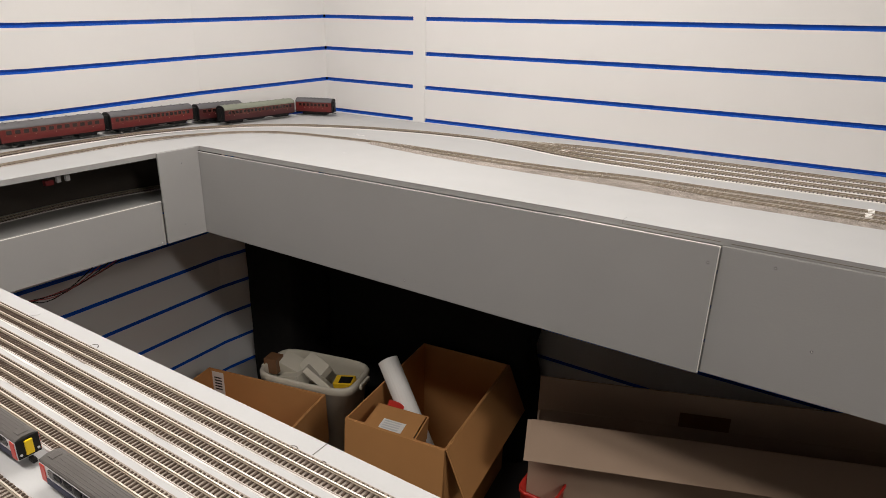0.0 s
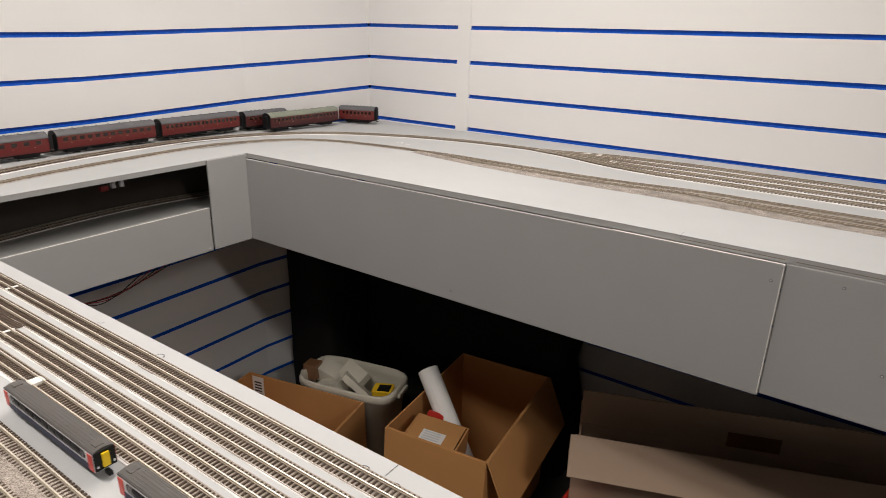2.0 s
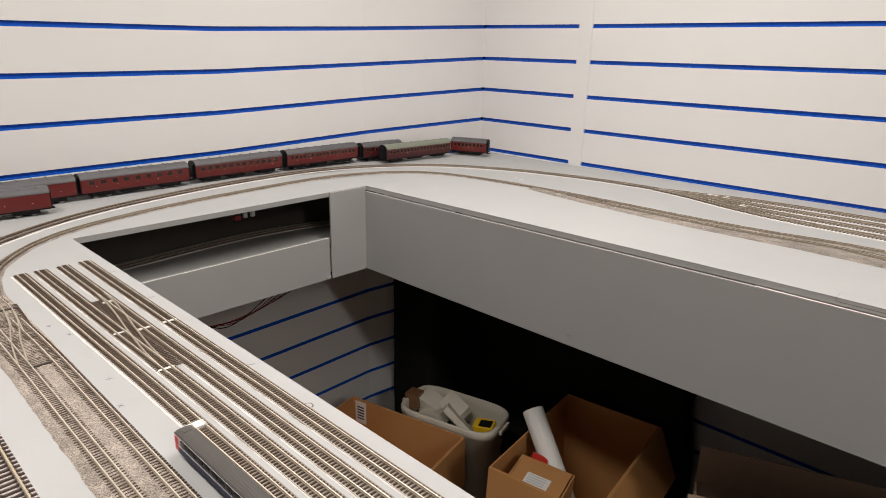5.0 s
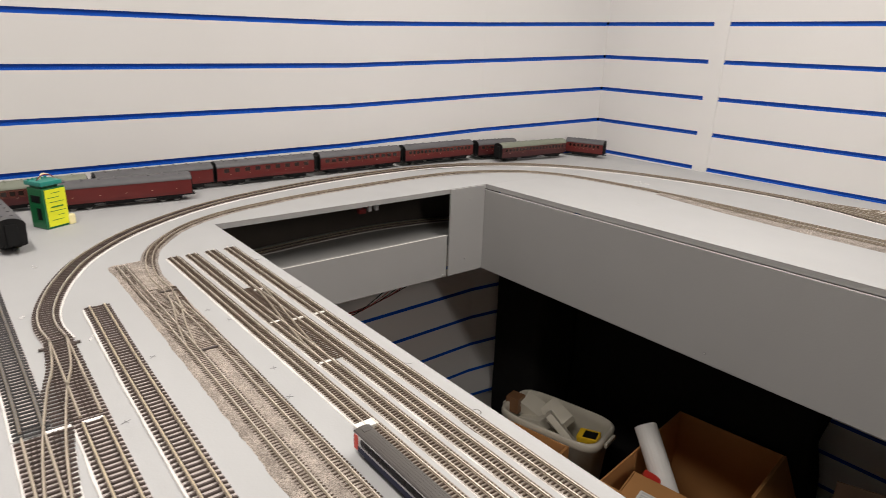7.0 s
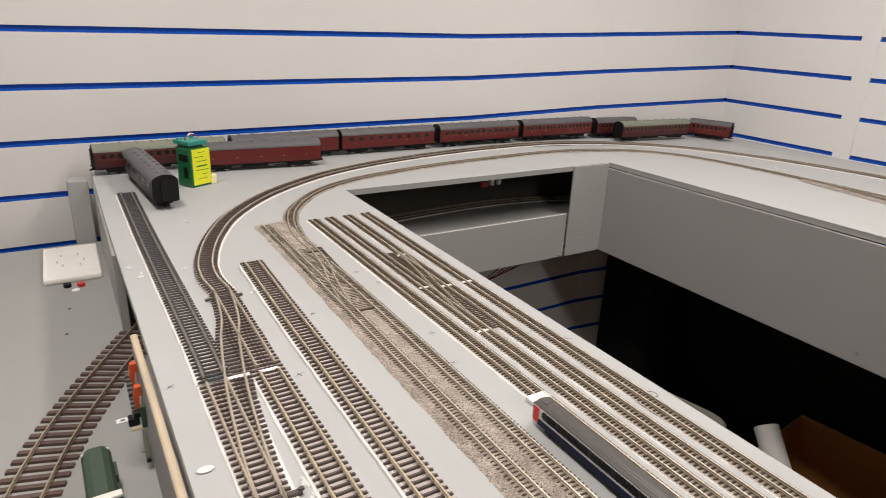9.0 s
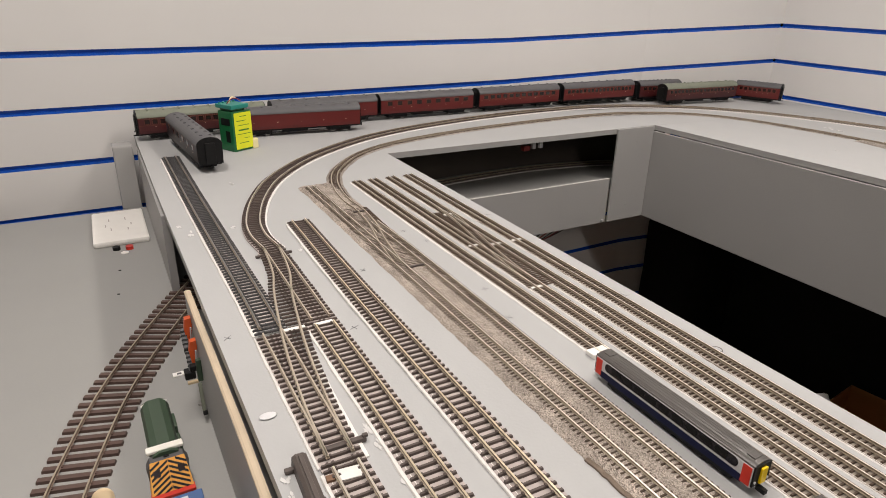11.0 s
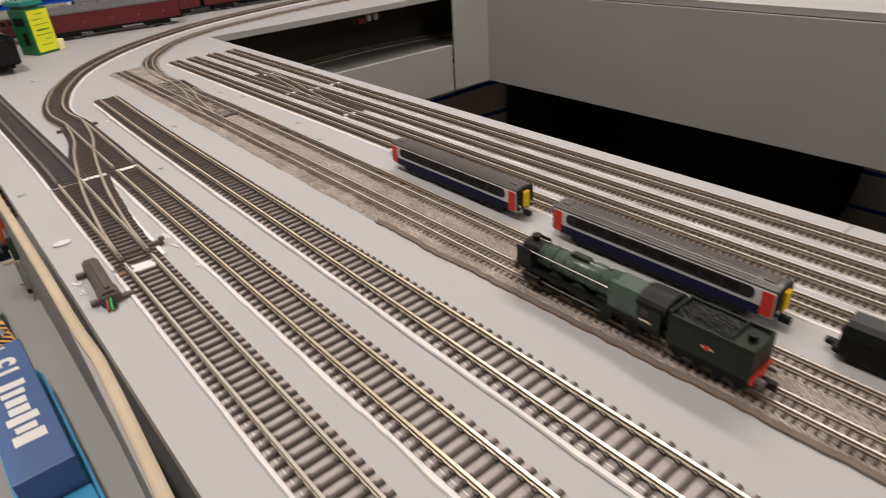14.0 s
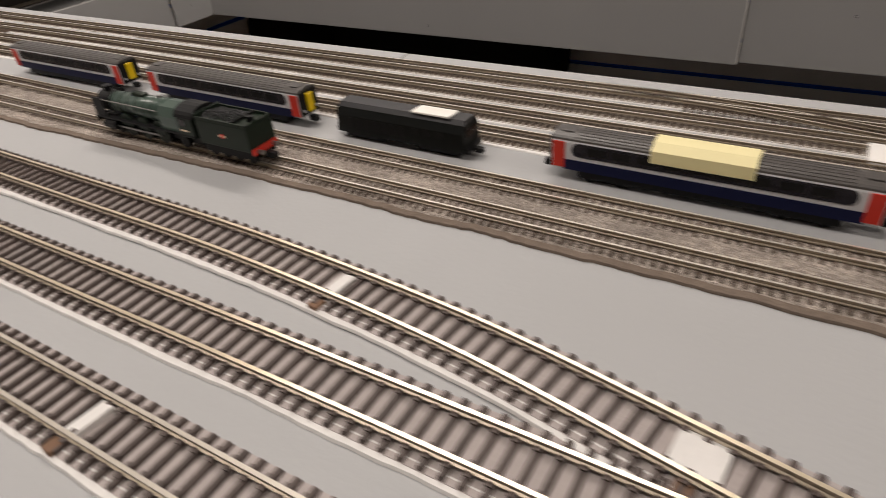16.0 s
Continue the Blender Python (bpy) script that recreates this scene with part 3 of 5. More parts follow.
# ---- tracks on the near board ----
T1, T2, T3 = -1.7170, -1.6725, -1.6225
track("black-sleepered straight model track ending near the wall", [(0.121, -1.7235), (0.40, -1.7215), (0.70, T1), (0.776, T1)], OO, M["sleeperdark"], single=True, rails=M["steel"])
track("brown-sleepered straight model track beside the board edge", [(0.958, T1), (1.3, T1), (1.9, T1), (2.6, T1)], OO, M["sleeper"], single=True)
track("brown-sleepered straight model track", [(0.783, T2), (1.2, -1.6718), (1.45, -1.6706), (1.9, -1.676), (2.6, -1.676)], OO, M["sleeper"], single=True, rails=M["railbrass"])
track("brown-sleepered straight model track that joins its neighbour", [(0.519, -1.6185), (0.72, -1.622), (0.98, T3), (1.2, -1.6235), (1.32, -1.6245), (1.43, -1.6325), (1.52, -1.6475), (1.60, -1.662), (1.70, -1.676)], OO, M["sleeper"], base=0.0005, single=True, rails=M["railbrass"])
CURVE = [(0.592, -1.671), (0.546, -1.675), (0.489, -1.668), (0.404, -1.641), (0.312, -1.594), (0.214, -1.511), (0.129, -1.397), (0.077, -1.288), (0.042, -1.17), (0.014, -1.03), (-0.002, -0.88), (-0.002, -0.72), (0.026, -0.565), (0.094, -0.418), (0.200, -0.308), (0.342, -0.233), (0.50, -0.190), (0.62, -0.175), (0.75, -0.172)]
track("brown-sleepered curved model track round the board corner", CURVE, OO, M["sleeper"], single=True)

# turnouts: two routes on one set of long sleepers
to = thing("turnout", Matrix(), "brown-sleepered pair of curved model turnouts", "model turnout", "turnouts")
RA = [(0.592, -1.671), (0.66, -1.6715), (0.73, -1.672), (0.779, T2)]
RB = [(0.592, -1.671), (0.66, -1.678), (0.713, -1.690), (0.804, -1.705), (0.89, -1.714), (0.956, T1)]
RC = [(0.779, T1), (0.84, T1), (0.90, T1), (0.956, T1)]


def y_at(route, x):
    return float(np.interp(x, [p[0] for p in route], [p[1] for p in route]))


x = 0.599
while x < 0.955:
    ys = [y_at(r, x) for r in ((RA, RB) if x < 0.777 else (RB, RC))]
    a, b = max(min(ys), -1.6885) if 0.70 < x < 0.777 else min(ys), max(ys)
    w = (b - a + OO["length"]) / OO["length"]
    piece("sleeper", sleeper_mesh(OO, round(w * 25) / 25, M["sleeper"]), to, Matrix.Translation((x, (a + b) / 2, BZ + UNDER)) @ Matrix.Rotation(math.pi / 2, 4, "Z"))
    x += OO["pitch"]
part("underlay", B(0.779, 0.956, T1 - 0.0147, T1 + 0.0147, BZ + 0.0001, BZ + UNDER - 0.0002), M["underlay"], to, "pinkish foam underlay")
part("underlay", B(0.595, 0.780, T2 - 0.0147, T2 + 0.0147, BZ + 0.0001, BZ + UNDER - 0.0003), M["underlay"], to, "pinkish foam underlay")
part("white_edge", ragged(smooth_line([(0.815, -1.6915), (0.86, -1.6965), (0.956, -1.7000)], 0.005), -0.0045, 0.0, UNDER * 0.8, bz, 0.0), M["edgewhite"], to, "ragged white edge of the underlay")
part("white_edge", ragged(smooth_line([(0.777, T1 - 0.0147), (0.85, T1 - 0.0147), (0.956, T1 - 0.0147)], 0.005), -0.0020, 0.0, UNDER * 0.9, bz, 0.0), M["edgewhite"], to, "ragged white edge of the underlay")
for r in (RA, RB, RC):
    lay_rails(to, r, OO, UNDER + OO["high"], material=M["railold"])
for x, y0, y1, mt in ((0.7795, -1.709, -1.689, "white"), (0.7805, -1.681, -1.664, "white")):
    part("joint_strip", B(x - 0.0022, x + 0.0022, y0, y1, BZ + 0.0006, BZ + 0.0040), M[mt], to, "white plastic joint strip")
part("tie_bar", B(0.9365, 0.9405, -1.7245, -1.6960, BZ + 0.0006, BZ + 0.0040, bevel=0.0004), M["motor"], to, "dark brown switch tie bar")
part("tie_bar_end", B(0.9370, 0.9400, -1.6985, -1.6945, BZ + 0.0036, BZ + 0.0058, bevel=0.0008), M["motor"], to)
part("tie_bar", B(0.6045, 0.608, -1.692, -1.652, BZ + 0.0006, BZ + 0.0028), M["motor"], to, "black switch tie bar")

# loose card joint pieces under the outer tracks
for x, y, w in ((1.377, -1.6285, 0.0028), (1.517, -1.6465, 0.0075), (1.345, -1.7175, 0.0028), (0.966, -1.7170, 0.0050)):
    jp = thing("card_packing", pose(x, y, BZ, 0, 0, -6), "white card packing piece between the rails", "packing piece", "packing pieces")
    part("card", B(-w, w, -0.0068, 0.0068, 0.0005, 0.0042, bevel=0.0004), M["edgewhite"], jp)
    part("grime", B(-0.003, 0.002, -0.0148, -0.0095, 0.0005, 0.0036, bevel=0.0005), M["grub"], jp, "brown grime spot")


# ballast beds
def bed(label, line_pts, wl, wr, seed, step=0.004, h=0.0024, grow=0.0, taper=0.0, material=None):
    line = smooth_line(line_pts, step)
    rng = random.Random(seed)
    bm = bmesh.new()
    cols = 12
    rows, edges = [], []
    for i, (p, d) in enumerate(line):
        s = Vector((-d.y, d.x, 0))
        jl = wl + 0.0014 * noise.noise((i * 0.11, seed, 0)) + rng.uniform(-0.0006, 0.0006)
        jr = wr + 0.0014 * noise.noise((i * 0.11, seed, 9)) + rng.uniform(-0.0006, 0.0006)
        if taper:
            jr -= taper * min(max((p.x - 1.05) / 0.25, 0.0), 1.0)
        f = 1.0 if not grow else min(1.0, 0.30 + 0.70 * i * step / grow)
        jl, jr = jl * f, jr * f
        e0 = p - s * (jr + 0.0008)
        e1 = p - s * (jr - 0.0022)
        edges.append([(e0.x, e0.y, BZ + 0.0001), (e0.x, e0.y + 0.0002, BZ + 0.0014), (e1.x, e1.y, BZ + 0.0022), (e1.x, e1.y + 0.0005, BZ + 0.0004)])
        row = []
        for k in range(cols + 1):
            u = -jr + (jl + jr) * k / cols
            e = min(k, cols - k)
            z = (0.0, 0.75, 1.0)[min(e, 2)] * h + (rng.uniform(-0.0004, 0.0004) if e else 0.0)
            q = p + s * u
            row.append(bm.verts.new((q.x, q.y, bz(q.x, q.y) + max(z, 0.0001))))
        rows.append(row)
    for a, b in zip(rows, rows[1:]):
        for k in range(cols):
            bm.faces.new((a[k], b[k], b[k + 1], a[k + 1]))
    bmesh.ops.recalc_face_normals(bm, faces=bm.faces)
    ob = tagged(part("ballast", bm, material or M["ballast"]), label, "ballast", kind="stuff")
    if taper:
        edge = bmesh.new()
        prev = None
        for row in [e for e in edges if e[0][0] > 1.02]:
            cur = [edge.verts.new(v) for v in row]
            if prev:
                for k in range(3):
                    edge.faces.new((prev[k], cur[k], cur[k + 1], prev[k + 1]))
            prev = cur
        bmesh.ops.recalc_face_normals(edge, faces=edge.faces)
        part("cork_edge", edge, M["cork"], ob, "dark brown cork edge of the ballast")
    return ob


bed("grey stone ballast bed under two fine model tracks", [(0.372, -1.548), (0.6, -1.5475), (1.0, -1.549), (1.5, -1.5475), (2.6, -1.547)], 0.0275, 0.0285, 3, taper=0.0065)
NCURVE = [(0.60, -1.541), (0.515, -1.533), (0.452, -1.534), (0.372, -1.52), (0.303, -1.49), (0.226, -1.426), (0.172, -1.338), (0.138, -1.225), (0.115, -1.107), (0.098, -0.95), (0.090, -0.80), (0.100, -0.66), (0.140, -0.54), (0.20, -0.468), (0.28, -0.428), (0.42, -0.405), (0.50, -0.400), (0.58, -0.4005)]
bed("grey stone ballast round a fine curved model track", [p for p in NCURVE if p[0] < 0.5 or p[1] > -1.0][0:-1], 0.0125, 0.0125, 5, h=0.0016, material=M["ballastpale"])
NA, NB = -1.5590, -1.5305
BAL = 0.0017
track("fine model track set in grey ballast", [(0.382, -1.5610), (0.7, -1.5595), (1.1, NA), (1.3, NA + 0.002), (1.6, NA + 0.0025), (2.6, NA + 0.0025)], NN, M["sleepern"], base=BAL, underlay=False, rails=M["rail"])
track("fine model track set in grey ballast", [(0.56, -1.5335), (0.7, -1.5305), (1.0, NB), (1.2, NB - 0.0008), (1.6, NB), (2.6, NB)], NN, M["sleepern"], base=BAL, underlay=False, rails=M["rail"])
track("fine curved model track set in grey ballast", NCURVE, NN, M["sleepern"], base=0.0011, underlay=False, rails=M["railold"])
tn = thing("turnout", Matrix(), "fine brown model turnout set in grey ballast", "model turnout", "turnouts")
lay_rails(tn, [(0.515, -1.533), (0.57, -1.539), (0.63, -1.551), (0.70, -1.5605)], NN, BAL + NN["high"], material=M["railold"])
sleeper_run(tn, [(0.50, -1.5415), (0.6, -1.5465), (0.70, -1.5465)], dict(NN, length=0.045), BAL - 0.0002, M["sleepern"])
for x, y in ((0.515, -1.5325), (0.705, -1.545)):
    part("tie_bar", B(x - 0.0016, x + 0.0016, y - 0.011, y + 0.011, BZ + BAL, BZ + BAL + 0.0026, bevel=0.0005), M["motor"], tn, "dark tie bar")

SID = [-1.4795, -1.4530, -1.4270, -1.3995]
SIDW = [-1.4865, -1.4600, -1.4300, -1.3995]
for k, y in enumerate(SID):
    track("fine brown-sleepered straight model siding track", [(0.379, SIDW[k]), (0.66, (SIDW[k] + y) / 2), (0.95, y), (1.6, y), (2.6, y)], NN, M["sleepern"], group="fine siding tracks", edged=(0.0018, 0.0008, 0.0008, 0.0005)[k])
xo = thing("turnout", Matrix(), "fine brown model crossover between two sidings", "model turnout", "turnouts")
lay_rails(xo, [(0.53, -1.4292), (0.60, -1.4335), (0.68, -1.4440), (0.75, -1.4520), (0.82, -1.4550)], NN, 0.0008 + NN["high"], material=M["railold"])
sleeper_run(xo, [(0.56, -1.440), (0.68, -1.4430), (0.80, -1.4470)], dict(NN, length=0.036), 0.0007, M["sleepern"])
for x, y in ((0.686, -1.4005), (0.686, -1.4300), (0.680, -1.4560), (0.572, -1.431), (0.802, -1.455)):
    part("rail_joiner", B(x - 0.0018, x + 0.0018, y - 0.0085, y + 0.0085, BZ + 0.0007, BZ + 0.0026, bevel=0.0004), M["white"], xo, "white plastic rail joiner")
xe = thing("turnout", Matrix(), "fine brown model turnout between two sidings", "model turnout", "turnouts")
lay_rails(xe, [(1.40, -1.3985), (1.48, -1.4015), (1.55, -1.4120), (1.64, -1.4245), (1.70, -1.4270)], NN, 0.0010 + NN["high"], material=M["railold"])
sleeper_run(xe, [(1.46, -1.405), (1.55, -1.4125), (1.62, -1.418)], dict(NN, length=0.034), 0.0009, M["sleepern"])
ej = thing("card_packing", pose(0.925, -1.4835, BZ), "white card packing piece under a rail joint", "packing piece", "packing pieces")
part("card", B(-0.005, 0.005, -0.01, 0.01, 0.0005, 0.004, bevel=0.0004), M["white"], ej)
ej = thing("card_packing", pose(1.555, -1.437, BZ), "white card packing piece under a rail joint", "packing piece", "packing pieces")
part("card", B(-0.005, 0.005, -0.012, 0.008, 0.0005, 0.0045, bevel=0.0004), M["white"], ej)

# ---- tracks on the board along the long wall ----
FAN = (((0.84, -0.152), (0.95, -0.124), (1.1, -0.116)), ((0.84, -0.168), (0.97, -0.171), (1.1, -0.172)), ((0.86, -0.195), (1.0, -0.220), (1.15, -0.228)), ((0.84, -0.203), (0.96, -0.248), (1.1, -0.278)))
for k, (fan, y) in enumerate(zip(FAN, (-0.116, -0.172, -0.228, -0.284))):
    track("brown-sleepered straight model siding track along the wall", [(0.74, -0.173 - 0.0012 * k), *fan, (1.3, y), (1.8, y), (2.4, y), (3.3, y)], OO, M["sleeper"], group="wall sidings", spread=0.009)
for x, y, w in ((0.866, -0.146, 0.010), (0.90, -0.140, 0.006), (0.96, -0.206, 0.007), (1.592, -0.393, 0.005), (1.588, -0.431, 0.005)):
    jp = thing("card_packing", pose(x, y, bz(x, y)), "white card packing piece under a rail joint", "packing piece", "packing pieces")
    part("card", B(-w, w, -0.012, 0.012, 0.0005, 0.0045, bevel=0.0004), M["white"], jp)
bed("grey stone ballast bed under two fine model tracks along the wall board", [(0.52, -0.406), (0.62, -0.422), (0.75, -0.436), (0.95, -0.445), (1.2, -0.440), (1.5, -0.439), (2.2, -0.439), (3.3, -0.439)], 0.066, 0.062, 8, step=0.006, grow=0.85, material=M["ballastpale"])
track("fine model track set in grey ballast", [(0.57, -0.402), (0.65, -0.416), (0.75, -0.432), (0.95, -0.446), (1.08, -0.4440), (1.22, -0.4300), (1.4, -0.4335), (2.2, -0.434), (3.3, -0.434)], NN, M["sleepern"], base=BAL, underlay=False, rails=M["rail"])
track("fine model track set in grey ballast", [(0.56, -0.3985), (0.65, -0.4005), (0.75, -0.405), (0.95, -0.414), (1.08, -0.4110), (1.22, -0.3940), (1.4, -0.3950), (2.2, -0.395), (3.3, -0.395)], NN, M["sleepern"], base=BAL, underlay=False, rails=M["rail"])
track("fine model track leaving the others in grey ballast", [(1.22, -0.4350), (1.32, -0.4520), (1.42, -0.4640), (1.6, -0.4660), (2.2, -0.466), (3.3, -0.466)], NN, M["sleepern"], base=BAL, underlay=False, rails=M["rail"])

# ---- lower tracks ----
dk = lambda x, y: DECK
track("dark brown curved model track on the lower deck", [(0.30, -1.688), (0.40, -1.744), (0.512, -1.804), (0.605, -1.847), (0.69, -1.876), (0.79, -1.902), (0.92, -1.92), (1.1, -1.93)], dict(gauge=0.0310, length=0.0600, width=0.0062, high=0.0030, pitch=0.0132, rail=0.0032, head=0.0016), M["sleepero"], height=dk, underlay=False, single=True, rails=M["railside"])
track("dark curved model track inside the lower slot", [(0.105, -1.36), (0.092, -1.22), (0.078, -1.095), (0.071, -0.922), (0.097, -0.747), (0.14, -0.66)], OO, M["sleeper"], base=0.004, height=dk)
# added dark sheet: its colour makes the back of the slot dark
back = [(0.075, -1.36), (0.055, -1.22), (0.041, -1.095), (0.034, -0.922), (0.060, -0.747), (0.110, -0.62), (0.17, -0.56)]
part("slot_back", sweep(bmesh.new(), smooth_line(back, 0.03), [(-0.003, 0.0), (0.003, 0.0), (0.003, BZ - TH - DECK - 0.006), (-0.003, BZ - TH - DECK - 0.006)], 0, dk, 0.0045), M["darkgap"], wb, "dark sheet added behind the lower track")


# ---- rolling stock ----
def coach(m, label, length=0.242, roof="roofgrey", body="maroon", windows=9, ends="black", lined=True):
    """A model railway carriage, lengthways in x, rails at z 0."""
    t = thing("model_coach", m, label, "model coach", "coaches")
    h, w = length / 2, 0.0196
    side = part("body", prism(bmesh.new(), [(-w * 0.93, 0.0145), (w * 0.93, 0.0145), (w * 0.985, 0.0200), (w, 0.0270), (w, 0.0440), (-w, 0.0440), (-w, 0.0270), (-w * 0.985, 0.0200)], -h, h), M[body], t)
    arch = [(w * 1.04 * math.cos(a), 0.0437 + 0.0125 * math.sin(a)) for a in [math.pi * i / 16 for i in range(17)]]
    top = part("roof", prism(bmesh.new(), arch, -h - 0.0006, h + 0.0006), M[roof], t, "matt weathered roof")
    for sx in (-1, 1):
        part("end_wall", prism(bmesh.new(), [(-w * 0.95, 0.0135), (w * 0.95, 0.0135), (w * 0.98, 0.0440)] + [(y * 0.97, z) for y, z in arch[1:-1]] + [(-w * 0.98, 0.0440)], *sorted((sx * (h + 0.0007), sx * (h + 0.0016)))), M[ends], t, "black coach end")
        part("gangway", B(*sorted((sx * (h + 0.001), sx * (h + 0.0046))), -0.0078, 0.0078, 0.014, 0.0475, bevel=0.0012), M["black"], t, "black corridor connection")
        for sy in (-1, 1):
            part("buffer", C((sx * h, sy * 0.0115, 0.0145), (sx * (h + 0.006), sy * 0.0115, 0.0145), 0.0015, 8), M["black"], t)
            part("step", B(*sorted((sx * (h - 0.020), sx * (h - 0.062))), *sorted((sy * 0.0150, sy * 0.0172)), 0.0098, 0.0112), M["black"], t)
        bg = part("bogie", B(sx * (h - 0.042) - 0.023, sx * (h - 0.042) + 0.023, -0.0130, 0.0130, 0.0042, 0.0122, bevel=0.0008), M["black"], t, "black bogie")
        for wx in (-0.0135, 0.0135):
            for sy in (-1, 1):
                part("wheel", C((sx * (h - 0.042) + wx, sy * 0.0068, 0.0065), (sx * (h - 0.042) + wx, sy * 0.0092, 0.0065), 0.0065, 14), M["steel"], bg)
                part("axle_box", B(sx * (h - 0.042) + wx - 0.0022, sx * (h - 0.042) + wx + 0.0022, *sorted((sy * 0.0126, sy * 0.0146)), 0.0042, 0.0088, bevel=0.0004), M["black"], bg)
        part("coupling", B(*sorted((sx * (h - 0.004), sx * (h + 0.009))), -0.002, 0.002, 0.0085, 0.0105), M["black"], t)
    part("sole_bar", B(-h + 0.002, h - 0.002, -0.0165, 0.0165, 0.0112, 0.0146), M["black"], t, "black sole bar")
    part("underframe", B(-h * 0.30, h * 0.12, -0.0125, 0.0125, 0.0060, 0.0113, bevel=0.001), M["black"], t, "black underframe boxes")
    part("truss_rod", B(-h * 0.5, h * 0.5, -0.0135, -0.0128, 0.0068, 0.0078), M["black"], t)
    if windows:
        sp = (length - 0.018) / windows
        pw = min(0.0058, sp * 0.33)
        pane = mesh_of("window", B(-pw, pw, -0.0003, 0.0003, -0.0042, 0.0042, bevel=0.0002), M["glassdark"])
        rim = mesh_of("window_frame", B(-pw - 0.0006, pw + 0.0006, -0.0002, 0.0002, -0.0048, 0.0048), M["liner"])
        for i in range(windows):
            for sy in (-1, 1):
                x = -h + 0.009 + sp * (i + 0.5)
                piece("window_frame", rim, side, Matrix.Translation((x, sy * w, 0.0362)))
                piece("window", pane, side, Matrix.Translation((x, sy * (w + 0.00012), 0.0362)))
    vent = mesh_of("roof_vent", B(-0.0016, 0.0016, -0.0020, 0.0020, 0, 0.0017), M[roof])
    for i in range(8):
        for sy in (-1, 1):
            piece("roof_vent", vent, top, Matrix.Translation((-h + 0.02 + i * (length - 0.04) / 7, sy * 0.0066, 0.0549)))
    handle = mesh_of("door_handle", B(-0.0012, 0.0012, -0.0003, 0.0003, -0.0003, 0.0003), M["wood"])
    for i in range(5):
        for sy in (-1, 1):
            piece("door_handle", handle, side, Matrix.Translation((-h + 0.03 + i * (length - 0.06) / 4, sy * (w + 0.0002), 0.0272)))
    if lined:
        for z in (0.0290, 0.0418):
            part("lining", B(-h + 0.001, h - 0.001, -w - 0.00015, w + 0.00015, z, z + 0.0005), M["liner"], t, "thin dull lining")
    return t


def along(x0, y0, x1, y1, flip=0):
    z = bz((x0 + x1) / 2, (y0 + y1) / 2) + 0.0004
    return Matrix.Translation(((x0 + x1) / 2, (y0 + y1) / 2, z)) @ Matrix.Rotation(math.atan2(y1 - y0, x1 - x0) + flip, 4, "Z")


def span(x0, y0, x1, y1):
    return math.hypot(x1 - x0, y1 - y0)


COACHES = [
    ((-0.045, -1.762, -0.056, -1.520), "maroon", "roofgreen", "dark maroon panelled model coach with a greenish grey roof", 16),
    ((-0.062, -1.508, -0.064, -1.272), "maroonred", "roofgrey", "crimson model coach with a grey roof beside the slatted wall", 0),
    ((-0.004, -1.590, 0.016, -1.342), "maroonred", "roofgrey", "crimson model van with a grey roof standing off the track", 0),
    ((-0.064, -1.268, -0.062, -1.026), "maroonred", "roofgrey", "crimson model coach with a grey roof beside the slatted wall", 9),
    ((-0.065, -1.012, -0.065, -0.768), "maroonred", "roofgrey", "crimson model van with a grey roof beside the slatted wall", 12),
    ((-0.070, -0.752, -0.065, -0.508), "maroonred", "roofgrey", "crimson panelled model coach beside the slatted wall", 17),
    ((-0.062, -0.492, -0.046, -0.345), "maroon", "roofgrey", "dark maroon model coach partly hidden in the corner", 8),
    ((0.002, -0.456, 0.020, -0.194), "maroon", "roofgreen", "maroon panelled model coach with a pale greenish roof", 18),
    ((-0.010, -0.135, 0.106, -0.086), "maroonred", "roofgrey", "crimson model coach standing askew in the corner", 8),
]
for (x0, y0, x1, y1), body, roof, label, wn in COACHES:
    coach(along(x0, y0, x1, y1), label, span(x0, y0, x1, y1) - 0.006, roof, body, wn, lined=wn > 9)
van = coach(along(0.002, -1.694, 0.237, -1.6745), "black model van with a dark grey roof standing askew", 0.232, "roofgrey", "vandark", 6, lined=False)


